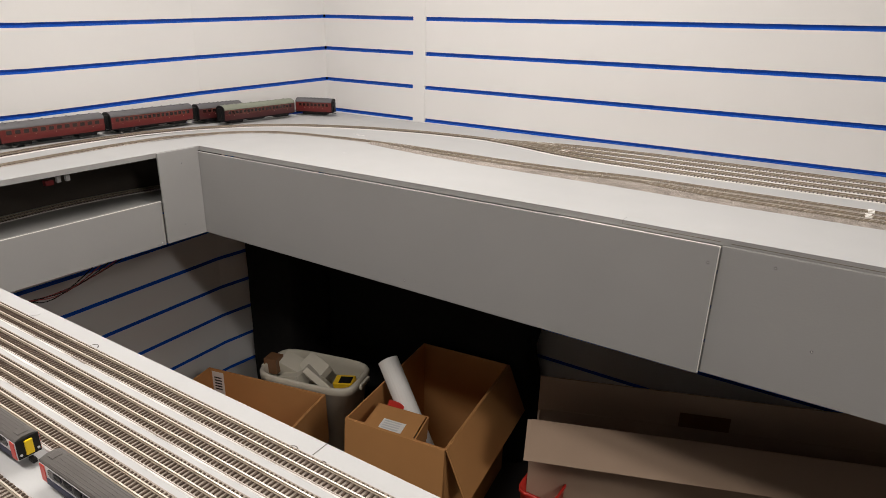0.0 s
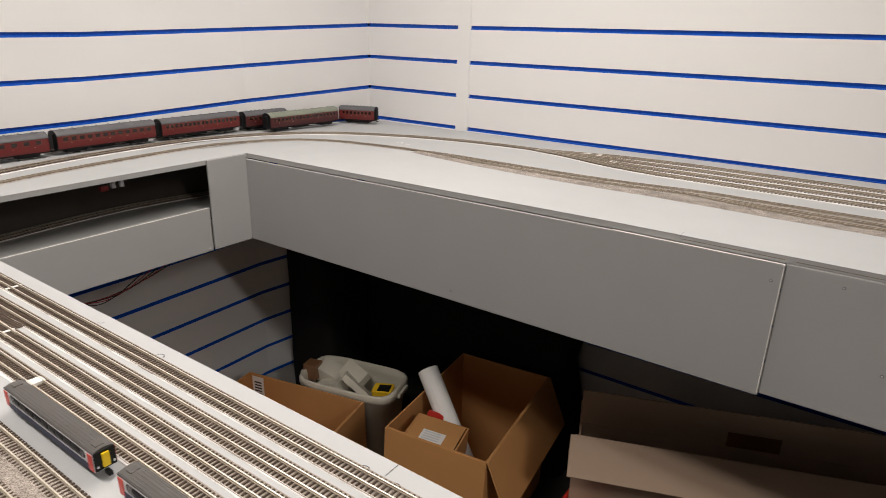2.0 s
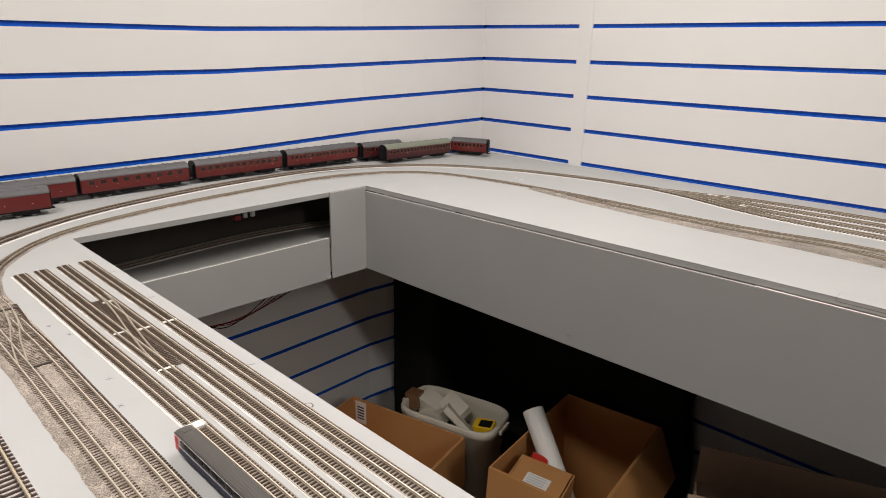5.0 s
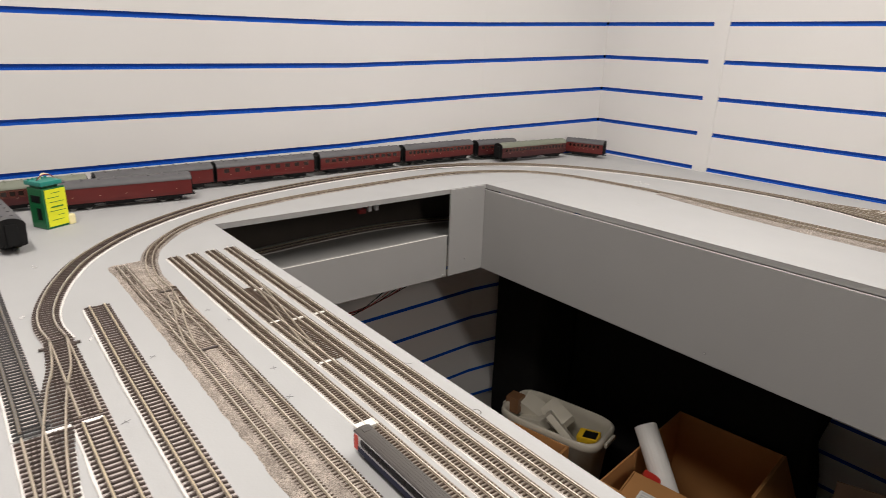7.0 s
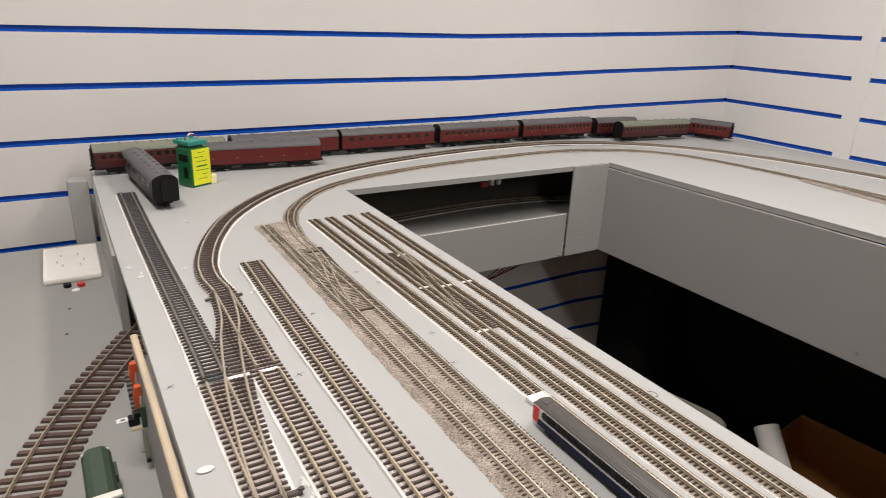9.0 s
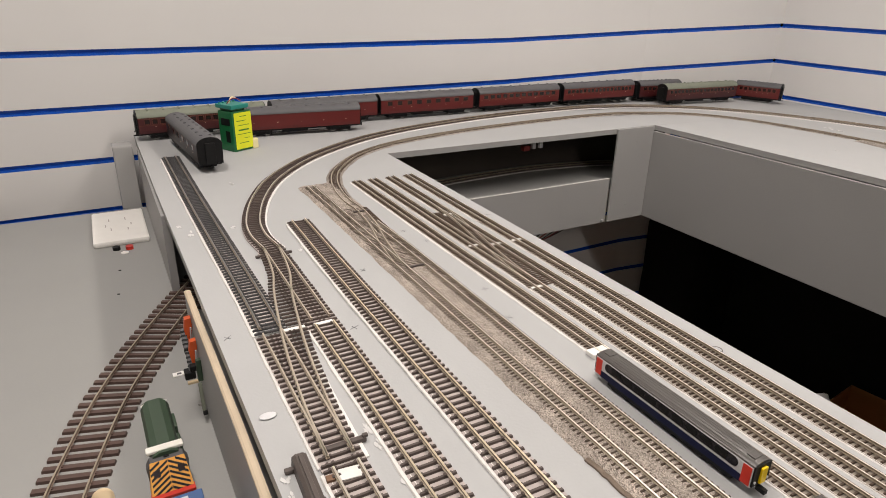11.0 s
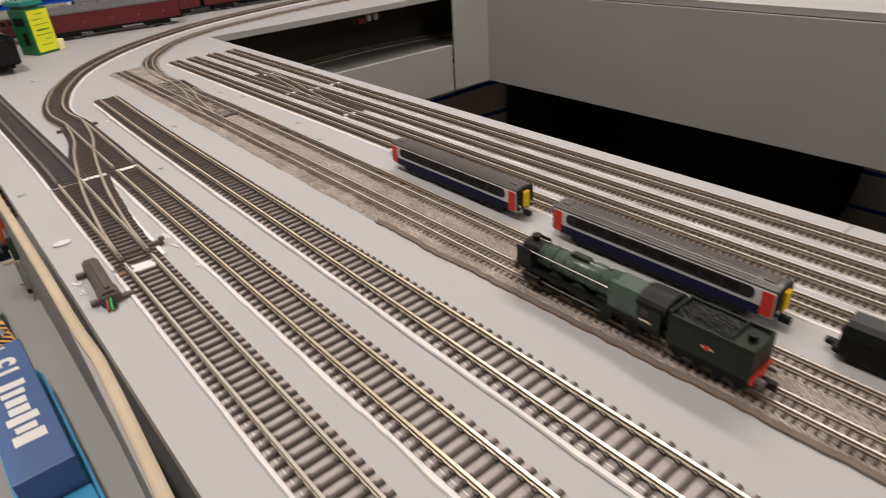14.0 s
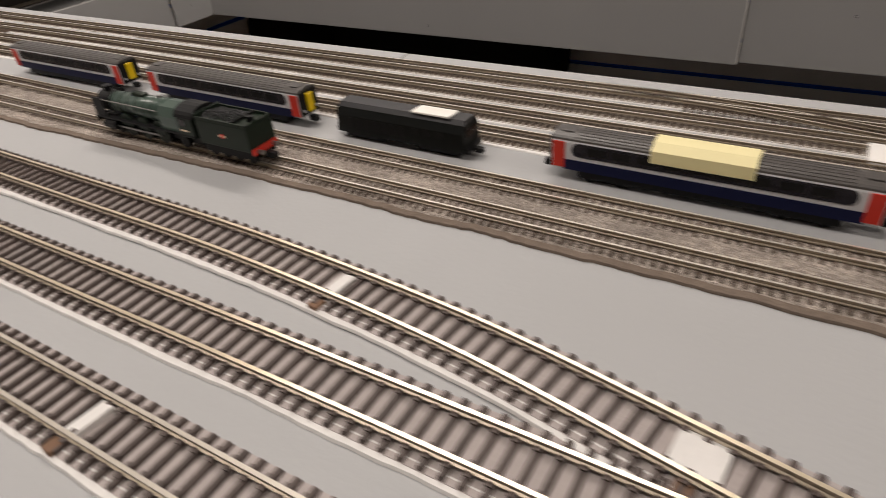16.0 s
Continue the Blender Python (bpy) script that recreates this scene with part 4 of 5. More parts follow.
def railcar(m, label, length=0.137):
    """A fine-scale diesel railcar, lengthways in x, rails at z 0."""
    t = thing("model_railcar", m, label, "model railcar", "railcars")
    h, w = length / 2, 0.0079
    part("body", prism(bmesh.new(), [(-w * 0.95, 0.0062), (w * 0.95, 0.0062), (w, 0.0095), (w, 0.0202), (w * 0.95, 0.0216), (-w * 0.95, 0.0216), (-w, 0.0202), (-w, 0.0095)], -h, h), M["silver"], t, "pale grey body side")
    arch = [(w * 0.975 * math.cos(a), 0.0212 + 0.0027 * math.sin(a)) for a in [math.pi * i / 10 for i in range(11)]]
    roof = part("roof", prism(bmesh.new(), arch, -h - 0.0004, h + 0.0004), M["ridge"], t, "ribbed grey roof")
    for k in range(1, 8):
        a = math.pi * (k + 1.0) / 10
        y, z = w * 0.975 * math.cos(a), 0.0212 + 0.0027 * math.sin(a)
        part("rib", B(-h + 0.012, h - 0.012, y - 0.00025, y + 0.00025, z - 0.0003, z + 0.00015), M["ridge"], roof)
    for x in (-h + 0.006, h - 0.006):
        part("roof_pod", B(x - 0.003, x + 0.003, -0.0035, 0.0035, 0.0235, 0.0243, bevel=0.0004), M["ridge"], roof)
    for sy in (-1, 1):
        bm = bmesh.new()
        rim = [(sx * (h - 0.0128) + 0.0030 * math.cos(a), 0.0170 + 0.0034 * math.sin(a)) for sx, a0 in ((1, -90), (-1, 90)) for a in (radians(a0 + 22.5 * k) for k in range(9))]
        lo, hi = ([bm.verts.new((x, sy * (w + d), z)) for x, z in rim] for d in (-0.0004, 0.0002))
        bm.faces.new(lo)
        bm.faces.new(hi)
        for k in range(len(rim)):
            bm.faces.new((lo[k], lo[k - 1], hi[k - 1], hi[k]))
        bmesh.ops.recalc_face_normals(bm, faces=bm.faces)
        part("window_band", bm, M["bandnavy"], t, "dark window band with rounded ends")
        part("lower_band", B(-h + 0.006, h - 0.006, *sorted((sy * (w - 0.0005), sy * (w + 0.0003))), 0.0064, 0.0116), M["navy"], t, "navy blue lower band")
        pane = mesh_of("window", B(-0.0042, 0.0042, -0.0002, 0.0002, -0.0018, 0.0018), M["black"])
        for i in range(9):
            piece("window", pane, t, Matrix.Translation((-h + 0.022 + i * (length - 0.044) / 8, sy * (w + 0.0003), 0.0175)))
        for sx in (-1, 1):
            part("door", B(*sorted((sx * (h - 0.0005), sx * (h - 0.0066))), *sorted((sy * (w - 0.0004), sy * (w + 0.0004))), 0.0072, 0.0205, bevel=0.0002), M["doorred"], t, "bright red door")
    for sx in (-1, 1):
        part("cab_end", B(*sorted((sx * h, sx * (h + 0.0012))), -w * 0.95, w * 0.95, 0.0072, 0.0222, bevel=0.0004), M["black"], t, "black cab end")
        part("cab_front", B(*sorted((sx * (h + 0.0012), sx * (h + 0.0028))), -0.0026, 0.0026, 0.0092, 0.0205, bevel=0.0005), M["cabyellow" if sx > 0 else "black"], t, "yellow gangway door" if sx > 0 else "black gangway")
        for sy in (-1, 1):
            part("lamp", C((sx * (h + 0.001), sy * 0.0056, 0.0105), (sx * (h + 0.0018), sy * 0.0056, 0.0105), 0.0009, 8), M["silver"], t)
        bg = part("bogie", B(sx * (h - 0.026) - 0.013, sx * (h - 0.026) + 0.013, -0.0064, 0.0064, 0.0020, 0.0062, bevel=0.0005), M["black"], t, "black bogie")
        for wx in (-0.008, 0.008):
            part("wheelset", C((sx * (h - 0.026) + wx, -0.0052, 0.0034), (sx * (h - 0.026) + wx, 0.0052, 0.0034), 0.0034, 12), M["black"], bg)
        part("coupling", B(*sorted((sx * h, sx * (h + 0.0062))), -0.0016, 0.0016, 0.0030, 0.0062, bevel=0.0004), M["black"], t)
    part("underframe", B(-h * 0.5, h * 0.5, -0.0068, 0.0068, 0.0026, 0.0064, bevel=0.0006), M["black"], t, "black underframe equipment")
    return t


def beside_siding(x, y=-1.5035):
    return Matrix.Translation((x, y, BZ + 0.0002))


railcar(beside_siding(1.0200), "navy and grey model railcar with red doors and yellow end")
railcar(beside_siding(1.1895), "navy and grey model railcar with red doors and yellow end")
rc = railcar(beside_siding(1.487), "navy and grey model railcar with yellow foam on its roof")
part("foam_strip", prism(bmesh.new(), [(-0.0082, 0.0175), (-0.0090, 0.0175), (-0.0088, 0.0232), (-0.004, 0.0258), (0.004, 0.0258), (0.0080, 0.0236), (0.0077, 0.0222), (0.0, 0.0244), (-0.0078, 0.0216)], -0.022, 0.021), M["cream"], rc, "pale yellow foam strip")

# dark hood diesel between the railcars
bd = thing("model_diesel", beside_siding(1.329, -1.504) @ Matrix.Diagonal((0.94, 0.9, 0.84, 1)), "black-green model diesel locomotive with white tape on its roof", "model locomotive")
part("body", prism(bmesh.new(), [(-0.0092, 0.0050), (0.0092, 0.0050), (0.0096, 0.0175), (0.0072, 0.0225), (-0.0072, 0.0225), (-0.0096, 0.0175)], -0.044, 0.044), M["darkbody"], bd)
part("roof", prism(bmesh.new(), [(-0.0072, 0.0222), (0.0072, 0.0222), (0.0050, 0.0252), (-0.0050, 0.0252)], -0.0435, 0.0435), M["roofdark"], bd, "dull black roof")
part("tape", B(0.009, 0.034, -0.0088, 0.0035, 0.0250, 0.0262, bevel=0.0003, m=Matrix.Rotation(-0.08, 4, "X")), M["masking"], bd, "white masking tape")
for i in range(7):
    part("grille", B(-0.036 + i * 0.006, -0.032 + i * 0.006, -0.0098, -0.0093, 0.0090, 0.0165), M["black"], bd, "ribbed side grille")
for x in (0.012, 0.020, 0.028):
    part("side_window", B(x - 0.0025, x + 0.0025, -0.0097, -0.0092, 0.0125, 0.0165), M["black"], bd)
for sx in (-1, 1):
    part("cab_window", B(*sorted((sx * 0.0438, sx * 0.0446)), -0.0062, 0.0062, 0.0145, 0.0192), M["glassdark"], bd)
    part("buffer_beam", B(*sorted((sx * 0.044, sx * 0.0462)), -0.0085, 0.0085, 0.0048, 0.0080), M["black"], bd)
    part("coupling", B(*sorted((sx * 0.046, sx * 0.0515)), -0.0016, 0.0016, 0.0030, 0.0060), M["black"], bd)
    bg = part("bogie", B(sx * 0.026 - 0.014, sx * 0.026 + 0.014, -0.0074, 0.0074, 0.0016, 0.0052, bevel=0.0004), M["black"], bd)
    for wx in (-0.009, 0.0, 0.009):
        part("wheelset", C((sx * 0.026 + wx, -0.0055, 0.0036), (sx * 0.026 + wx, 0.0055, 0.0036), 0.0036, 12), M["black"], bg)


def steam_loco(m):
    """Express tender engine, facing -x, rails at z 0, 0.140 long."""
    t = thing("model_steam_locomotive", m, "green model express steam locomotive with a coal-filled tender on ballasted track", "model locomotive")
    g, k = M["locogreen"], M["black"]
    bo = part("boiler", C((-0.052, 0, 0.0178), (-0.004, 0, 0.0182), 0.0062, 28, 0.0074), M["boilergreen"], t, "green banded boiler", smooth=True)
    for i in range(7):
        x = -0.050 + i * 0.0075
        part("boiler_band", C((x - 0.0003, 0, 0.0179), (x + 0.0003, 0, 0.0179), 0.0064 + 0.0012 * i / 6, 28), M["locogreen"], bo)
    part("smokebox", C((-0.064, 0, 0.0178), (-0.052, 0, 0.0178), 0.0063, 28), k, t, "black smokebox")
    part("smokebox_door", C((-0.0656, 0, 0.0178), (-0.0640, 0, 0.0178), 0.0044, 24, 0.0056), k, t)
    part("chimney", C((-0.0588, 0, 0.0238), (-0.0588, 0, 0.0266), 0.0019, 16, 0.0023), k, t)
    part("chimney_rim", C((-0.0588, 0, 0.0266), (-0.0588, 0, 0.0272), 0.0027, 16), k, t)
    part("dome", B(-0.034, -0.022, -0.0022, 0.0022, 0.0240, 0.0266, bevel=0.0012), g, t, "long low dome")
    part("safety_valve", C((-0.0105, 0, 0.0248), (-0.0105, 0, 0.0268), 0.0010, 10), M["steel"], t)
    part("firebox", prism(bmesh.new(), [(-0.0078, 0.0105), (0.0078, 0.0105), (0.0080, 0.0185), (0.0058, 0.0238), (0.0, 0.0256), (-0.0058, 0.0238), (-0.0080, 0.0185)], -0.006, 0.012), M["boilergreen"], t, "green firebox")
    cab = part("cab", prism(bmesh.new(), [(-0.0092, 0.0092), (0.0092, 0.0092), (0.0092, 0.0212), (-0.0092, 0.0212)], 0.0115, 0.0235), g, t, "green cab")
    arch = [(0.0096 * math.cos(a), 0.0210 + 0.0056 * math.sin(a)) for a in [math.pi * i / 10 for i in range(11)]]
    part("cab_roof", prism(bmesh.new(), arch, 0.0105, 0.0255), k, cab, "black cab roof")
    for sy in (-1, 1):
        part("cab_window", B(0.0135, 0.0175, *sorted((sy * 0.0090, sy * 0.0094)), 0.0160, 0.0200), M["glassdark"], cab)
        part("number_bar", B(0.0128, 0.0190, *sorted((sy * 0.0092, sy * 0.00945)), 0.0128, 0.0138), M["wood"], cab, "pale number bar")
        part("running_plate", B(-0.066, 0.0235, *sorted((sy * 0.0055, sy * 0.0094)), 0.0098, 0.0106), k, t, "black running plate")
        part("deflector", B(-0.0655, -0.0555, *sorted((sy * 0.0080, sy * 0.0086)), 0.0106, 0.0222, bevel=0.0002), k, t, "black smoke deflector")
        part("handrail", C((-0.062, sy * 0.0070, 0.0206), (-0.006, sy * 0.0080, 0.0210), 0.00035, 6), M["steel"], t)
        part("cylinder", C((-0.0585, sy * 0.0082, 0.0062), (-0.0480, sy * 0.0082, 0.0062), 0.0028, 14), k, t)
        for x in (-0.0395, -0.0245, -0.0095):
            part("splasher", C((x, sy * 0.0060, 0.0092), (x, sy * 0.0072, 0.0092), 0.0050, 20), g, t, "green splasher")
            wh = part("driving_wheel", C((x, sy * 0.0044, 0.0064), (x, sy * 0.0062, 0.0064), 0.0066, 22), k, t)
            part("tyre", C((x, sy * 0.0061, 0.0064), (x, sy * 0.0064, 0.0064), 0.0060, 22), M["locogreen"], wh)
            part("crank_pin", C((x - 0.002, sy * 0.0062, 0.0052), (x - 0.002, sy * 0.0076, 0.0052), 0.0008, 8), M["steel"], wh)
        part("coupling_rod", B(-0.0435, -0.0100, *sorted((sy * 0.0070, sy * 0.0076)), 0.0046, 0.0058), M["steel"], t, "steel coupling rod")
        part("connecting_rod", B(-0.0500, -0.0255, *sorted((sy * 0.0077, sy * 0.0083)), 0.0052, 0.0062), M["steel"], t, "steel connecting rod")
        for x in (-0.0600, -0.0500):
            part("bogie_wheel", C((x, sy * 0.0042, 0.0034), (x, sy * 0.0060, 0.0034), 0.0034, 16), k, t)
        part("trailing_wheel", C((0.0085, sy * 0.0042, 0.0038), (0.0085, sy * 0.0060, 0.0038), 0.0038, 16), k, t)
        part("buffer", C((-0.0665, sy * 0.0056, 0.0082), (-0.0705, sy * 0.0056, 0.0082), 0.0012, 10), M["steel"], t)
    part("frame", B(-0.064, 0.022, -0.0040, 0.0040, 0.0032, 0.0100), k, t, "black frame")
    part("buffer_beam", B(-0.0668, -0.0655, -0.0088, 0.0088, 0.0066, 0.0102), k, t)
    part("front_coupling", B(-0.0735, -0.066, -0.0016, 0.0016, 0.0030, 0.0066, bevel=0.0005), k, t)
    td = part("tender_body", B(0.0275, 0.0660, -0.0094, 0.0094, 0.0082, 0.0222, bevel=0.0006), g, t, "green tender")
    for sy in (-1, 1):
        part("tender_rim", B(0.0278, 0.0658, *sorted((sy * 0.0086, sy * 0.0094)), 0.0222, 0.0238), g, td)
        part("crest", B(0.0440, 0.0492, *sorted((sy * 0.0093, sy * 0.0097)), 0.0146, 0.0156), M["wood"], td, "straw-coloured crest shape")
        part("crest_wheel", C((0.0466, sy * 0.0093, 0.0151), (0.0466, sy * 0.0098, 0.0151), 0.0013, 12), M["doorred"], td, "small red crest disc")
        part("tender_frame", B(0.028, 0.0655, *sorted((sy * 0.0066, sy * 0.0078)), 0.0034, 0.0082), k, td)
        for i in range(4):
            part("tender_wheel", C((0.0325 + i * 0.0096, sy * 0.0042, 0.0036), (0.0325 + i * 0.0096, sy * 0.0060, 0.0036), 0.0036, 16), k, td)
        part("rear_buffer", C((0.0665, sy * 0.0056, 0.0082), (0.0710, sy * 0.0056, 0.0082), 0.0013, 10), M["steel"], td)
    part("tender_front", B(0.0275, 0.0285, -0.0092, 0.0092, 0.0222, 0.0250), g, td)
    part("bulkhead", B(0.0540, 0.0550, -0.0090, 0.0090, 0.0222, 0.0240), k, td)
    part("tender_back", B(0.0650, 0.0658, -0.0092, 0.0092, 0.0222, 0.0238), g, td)
    part("water_filler", C((0.0605, 0, 0.0222), (0.0605, 0, 0.0250), 0.0020, 14), k, td, "black water filler")
    part("rear_beam", B(0.0658, 0.0672, -0.0090, 0.0090, 0.0068, 0.0100), M["doorred"], td, "red buffer beam")
    part("rear_coupling", B(0.0668, 0.0740, -0.0016, 0.0016, 0.0030, 0.0064, bevel=0.0005), k, td)
    part("drawbar", B(0.022, 0.0285, -0.003, 0.003, 0.0060, 0.0085), k, t)
    bm = bmesh.new()
    rng = random.Random(4)
    for i in range(320):
        x, y = rng.uniform(0.0295, 0.0530), rng.uniform(-0.0080, 0.0080)
        s = rng.uniform(0.0004, 0.0008)
        z = 0.0222 + 0.0016 * (1 - abs(y) / 0.009)
        r = bmesh.ops.create_icosphere(bm, subdivisions=1, radius=s)
        bmesh.ops.transform(bm, matrix=Matrix.Translation((x, y, z)) @ Euler((rng.uniform(0, 3), rng.uniform(0, 3), 0)).to_matrix().to_4x4() @ Matrix.Diagonal((1.3, 0.9, 0.7, 1)), verts=r["verts"])
    part("coal", bm, M["coal"], td, "heap of black coal", kind="stuff")
    return t


steam_loco(Matrix.Translation((1.136 + 0.0725, NA, BZ + BAL + NN["high"] + NN["rail"])))

# ---- small things on the boards ----
cr = thing("controller_box", pose(0.092, -1.606, BZ, 0, 0, 118), "green plastic box with a yellow printed label and a teal lid", "plastic box")
part("crate", B(-0.022, 0.020, -0.0195, 0.018, 0.0, 0.071, bevel=0.002), M["crate"], cr, "green plastic box")
for i in range(2):
    part("slot", B(-0.0226, -0.0215, -0.013 + i * 0.002, 0.010 - i * 0.010, 0.046 - i * 0.030, 0.058 - i * 0.022), M["black"], cr)
part("lid", B(-0.024, 0.015, -0.022, 0.020, 0.0752, 0.0825, bevel=0.0015), M["teal"], cr, "teal plastic lid")
for i in range(5):
    part("stud", C((-0.02 + i * 0.0075, 0.012, 0.0825), (-0.02 + i * 0.0075, 0.012, 0.085), 0.0022, 10), M["teal"], cr)
part("neck", B(-0.018, 0.010, -0.015, 0.015, 0.0712, 0.0752), M["crate"], cr)
lb = part("label", B(-0.018, 0.019, -0.0203, -0.0197, 0.004, 0.068), M["label"], cr, "acid yellow printed label")
for i, (a, b) in enumerate(((0.3, 0.7), (0.1, 0.65), (0.15, 0.85), (0.2, 0.8), (0.1, 0.9), (0.5, 0.8), (0.2, 0.75))):
    z = 0.062 - i * 0.0078
    part("print_bar", B(-0.018 + 0.037 * a, -0.018 + 0.037 * b, -0.0207, -0.0203, z - (0.0024 if i == 3 else 0.0009), z), M["inkgreen"], lb, "dark green line of print")
part("coupon", B(0.018, 0.030, -0.022, -0.012, 0.0, 0.018, bevel=0.002), M["cream"], cr, "buff coil of string")


def wire(bm_pts, r, name, material, parent, label=""):
    cu = bpy.data.curves.new(name, "CURVE")
    cu.dimensions, cu.bevel_depth, cu.bevel_resolution = "3D", r, 2
    sp = cu.splines.new("NURBS")
    sp.points.add(len(bm_pts) - 1)
    for p, q in zip(sp.points, bm_pts):
        p.co = (*q, 1)
    sp.use_endpoint_u = True
    tmp = bpy.data.objects.new(name, cu)
    me = bpy.data.meshes.new_from_object(tmp)
    bpy.data.objects.remove(tmp)
    me.materials.append(material)
    ob = new(name, me)
    ob.parent = parent
    return tagged(ob, label)


for i, mm in enumerate(("redwire", "wood", "cream")):
    wire([(-0.015 + 0.004 * i, 0.0, 0.081), (-0.012, -0.004, 0.092 + 0.003 * i), (0.006, 0.004 * i, 0.094), (0.018, 0.002, 0.083)], 0.0008, "lead", M[mm], cr, "thin coloured lead")

pm = thing("point_motor", pose(0.970, -1.7425, BZ, 0, 0, -2), "dark brown plastic point motor beside the track", "point motor")
part("casing", prism(bmesh.new(), [(-0.0052, 0.001), (0.0052, 0.001), (0.0046, 0.0075), (0.0024, 0.0090), (-0.0024, 0.0090), (-0.0046, 0.0075)], -0.029, 0.021), M["motor"], pm, "dark brown casing")
for x in (-0.024, 0.016):
    part("lug", B(x - 0.0018, x + 0.0018, -0.0105, -0.004, 0.0005, 0.0035, bevel=0.0006), M["motor"], pm)
part("lug", B(0.017, 0.021, 0.004, 0.013, 0.0005, 0.003, bevel=0.0006), M["motor"], pm)
for i, mm in enumerate(("redwire", "greenwire", "black")):
    wire([(0.020, -0.002 + 0.002 * i, 0.005), (0.025, -0.003 + 0.002 * i, 0.005), (0.029, -0.004 + 0.002 * i, 0.001)], 0.0008, "lead", M[mm], pm, "thin coloured lead")

part("ridge", B(-0.026, 0.018, -0.0012, 0.0016, 0.0085, 0.0104, bevel=0.0005), M["motor"], pm)
part("end_cap", B(0.010, 0.0225, -0.0058, 0.0058, 0.0006, 0.0070, bevel=0.0012), M["motor"], pm)
ch = thing("white_pebble", pose(0.885, -1.7475, BZ), "small flat white plastic scrap", "plastic scrap")
bm = bmesh.new()
bmesh.ops.create_uvsphere(bm, u_segments=20, v_segments=8, radius=1)
bmesh.ops.transform(bm, matrix=Matrix.Translation((0, 0, 0.0009)) @ Matrix.Diagonal((0.0040, 0.0062, 0.0009, 1)), verts=bm.verts)
part("scrap", bm, M["silver"], ch, smooth=True)

rng = random.Random(12)
SCUFFS = [(1.255, -1.742, 0.007), (0.950, -1.7525, 0.0045), (0.966, -1.7530, 0.0040), (0.927, -1.69, 0.007), (0.50, -1.745, 0.008), (0.47, -1.753, 0.006), (0.60, -1.64, 0.006), (0.50, -1.695, 0.006), (0.14, -1.74, 0.004), (0.425, -0.335, 0.012), (0.56, -0.56, 0.004), (0.40, -0.325, 0.009), (1.243, -1.747, 0.006), (0.985, -1.690, 0.006), (0.945, -1.690, 0.005), (0.31, -1.66, 0.005)]
for x, y, s in SCUFFS:
    bm = bmesh.new()
    for k in range(4):
        n = 9
        cx, cy = rng.uniform(-s, s), rng.uniform(-s, s) * 0.5
        vs = [bm.verts.new((x + cx + s * rng.uniform(0.2, 0.75) * math.cos(2 * math.pi * i / n), y + cy + 0.45 * s * rng.uniform(0.2, 0.7) * math.sin(2 * math.pi * i / n), bz(x, y) + 0.0005 + 0.0001 * k)) for i in range(n)]
        bm.faces.new(vs)
    r = bmesh.ops.extrude_face_region(bm, geom=list(bm.faces))
    bmesh.ops.translate(bm, vec=(0, 0, -0.0004), verts=[v for v in r["geom"] if isinstance(v, bmesh.types.BMVert)])
    bmesh.ops.recalc_face_normals(bm, faces=bm.faces)
    tagged(part("glue_patch", bm, M["glue"]), "patch of dried white glue on the board", "glue patch", "glue patches")
rng = random.Random(5)
for x, y in ((0.795, -1.6495), (0.685, -1.598), (0.84, -1.516), (0.64, -1.50), (0.765, -1.752), (0.78, -1.505), (0.598, -1.51), (0.591, -1.384)):
    pc = thing("pencil_mark", pose(x, y, BZ + 0.0003, 0, 0, rng.uniform(0, 180)), "faint pencil tick drawn on the board", "pencil mark", "pencil marks")
    part("stroke", B(-0.0045, 0.0045, -0.0002, 0.0002, 0, 0.0002), M["pencil"], pc)
    part("stroke", B(-0.0002, 0.0002, -0.0035, 0.003, 0, 0.0002), M["pencil"], pc)

# signal bracket under the slot's upper edge
sg = thing("wiring_bracket", pose(FX - 0.03, -1.045, 0.985), "red and grey wiring connectors under the board edge", "connector")
part("block", B(-0.006, 0.006, -0.008, 0.008, -0.014, -0.004, bevel=0.001), M["redwire"], sg, "red connector block")
for i in range(2):
    part("clip", B(-0.004, 0.004, 0.016 + i * 0.018, 0.024 + i * 0.018, -0.012, 0.001, bevel=0.001), M["silver"], sg, "pale grey clip")

# ---- things on the lower deck ----
sp = thing("switch_plate", pose(0.092, -1.8205, DECK, 0, 0, 0), "white plastic wall switch plate lying on the deck", "switch plate")
part("plate", B(-0.082, 0.078, -0.041, 0.043, 0.0, 0.010, bevel=0.004), M["white"], sp)
for x, y in ((-0.03, 0.012), (0.025, 0.014), (-0.03, -0.014), (0.02, -0.012), (0.0, 0.02), (0.0, -0.02)):
    part("slot", B(x - 0.006, x + 0.006, y - 0.0007, y + 0.0007, 0.0099, 0.0104), M["underlay"], sp)
for x, y, mm, lab in ((0.186, -1.829, "black", "small black push button"), (0.190, -1.810, "red", "small red push button"), (0.205, -1.818, "paper", "small white paper disc")):
    kb = thing("button", pose(x, y, DECK), lab + " standing on the grey deck", "button", "buttons")
    part("cap", C((0, 0, 0), (0, 0, 0.0055 if mm != "paper" else 0.001), 0.0058, 16), M[mm], kb)
for x, y in ((0.275, -1.829), (0.36, -1.835)):
    part("stud", C((x, y, DECK), (x, y, DECK + 0.0005), 0.002, 10), M["black"], low)

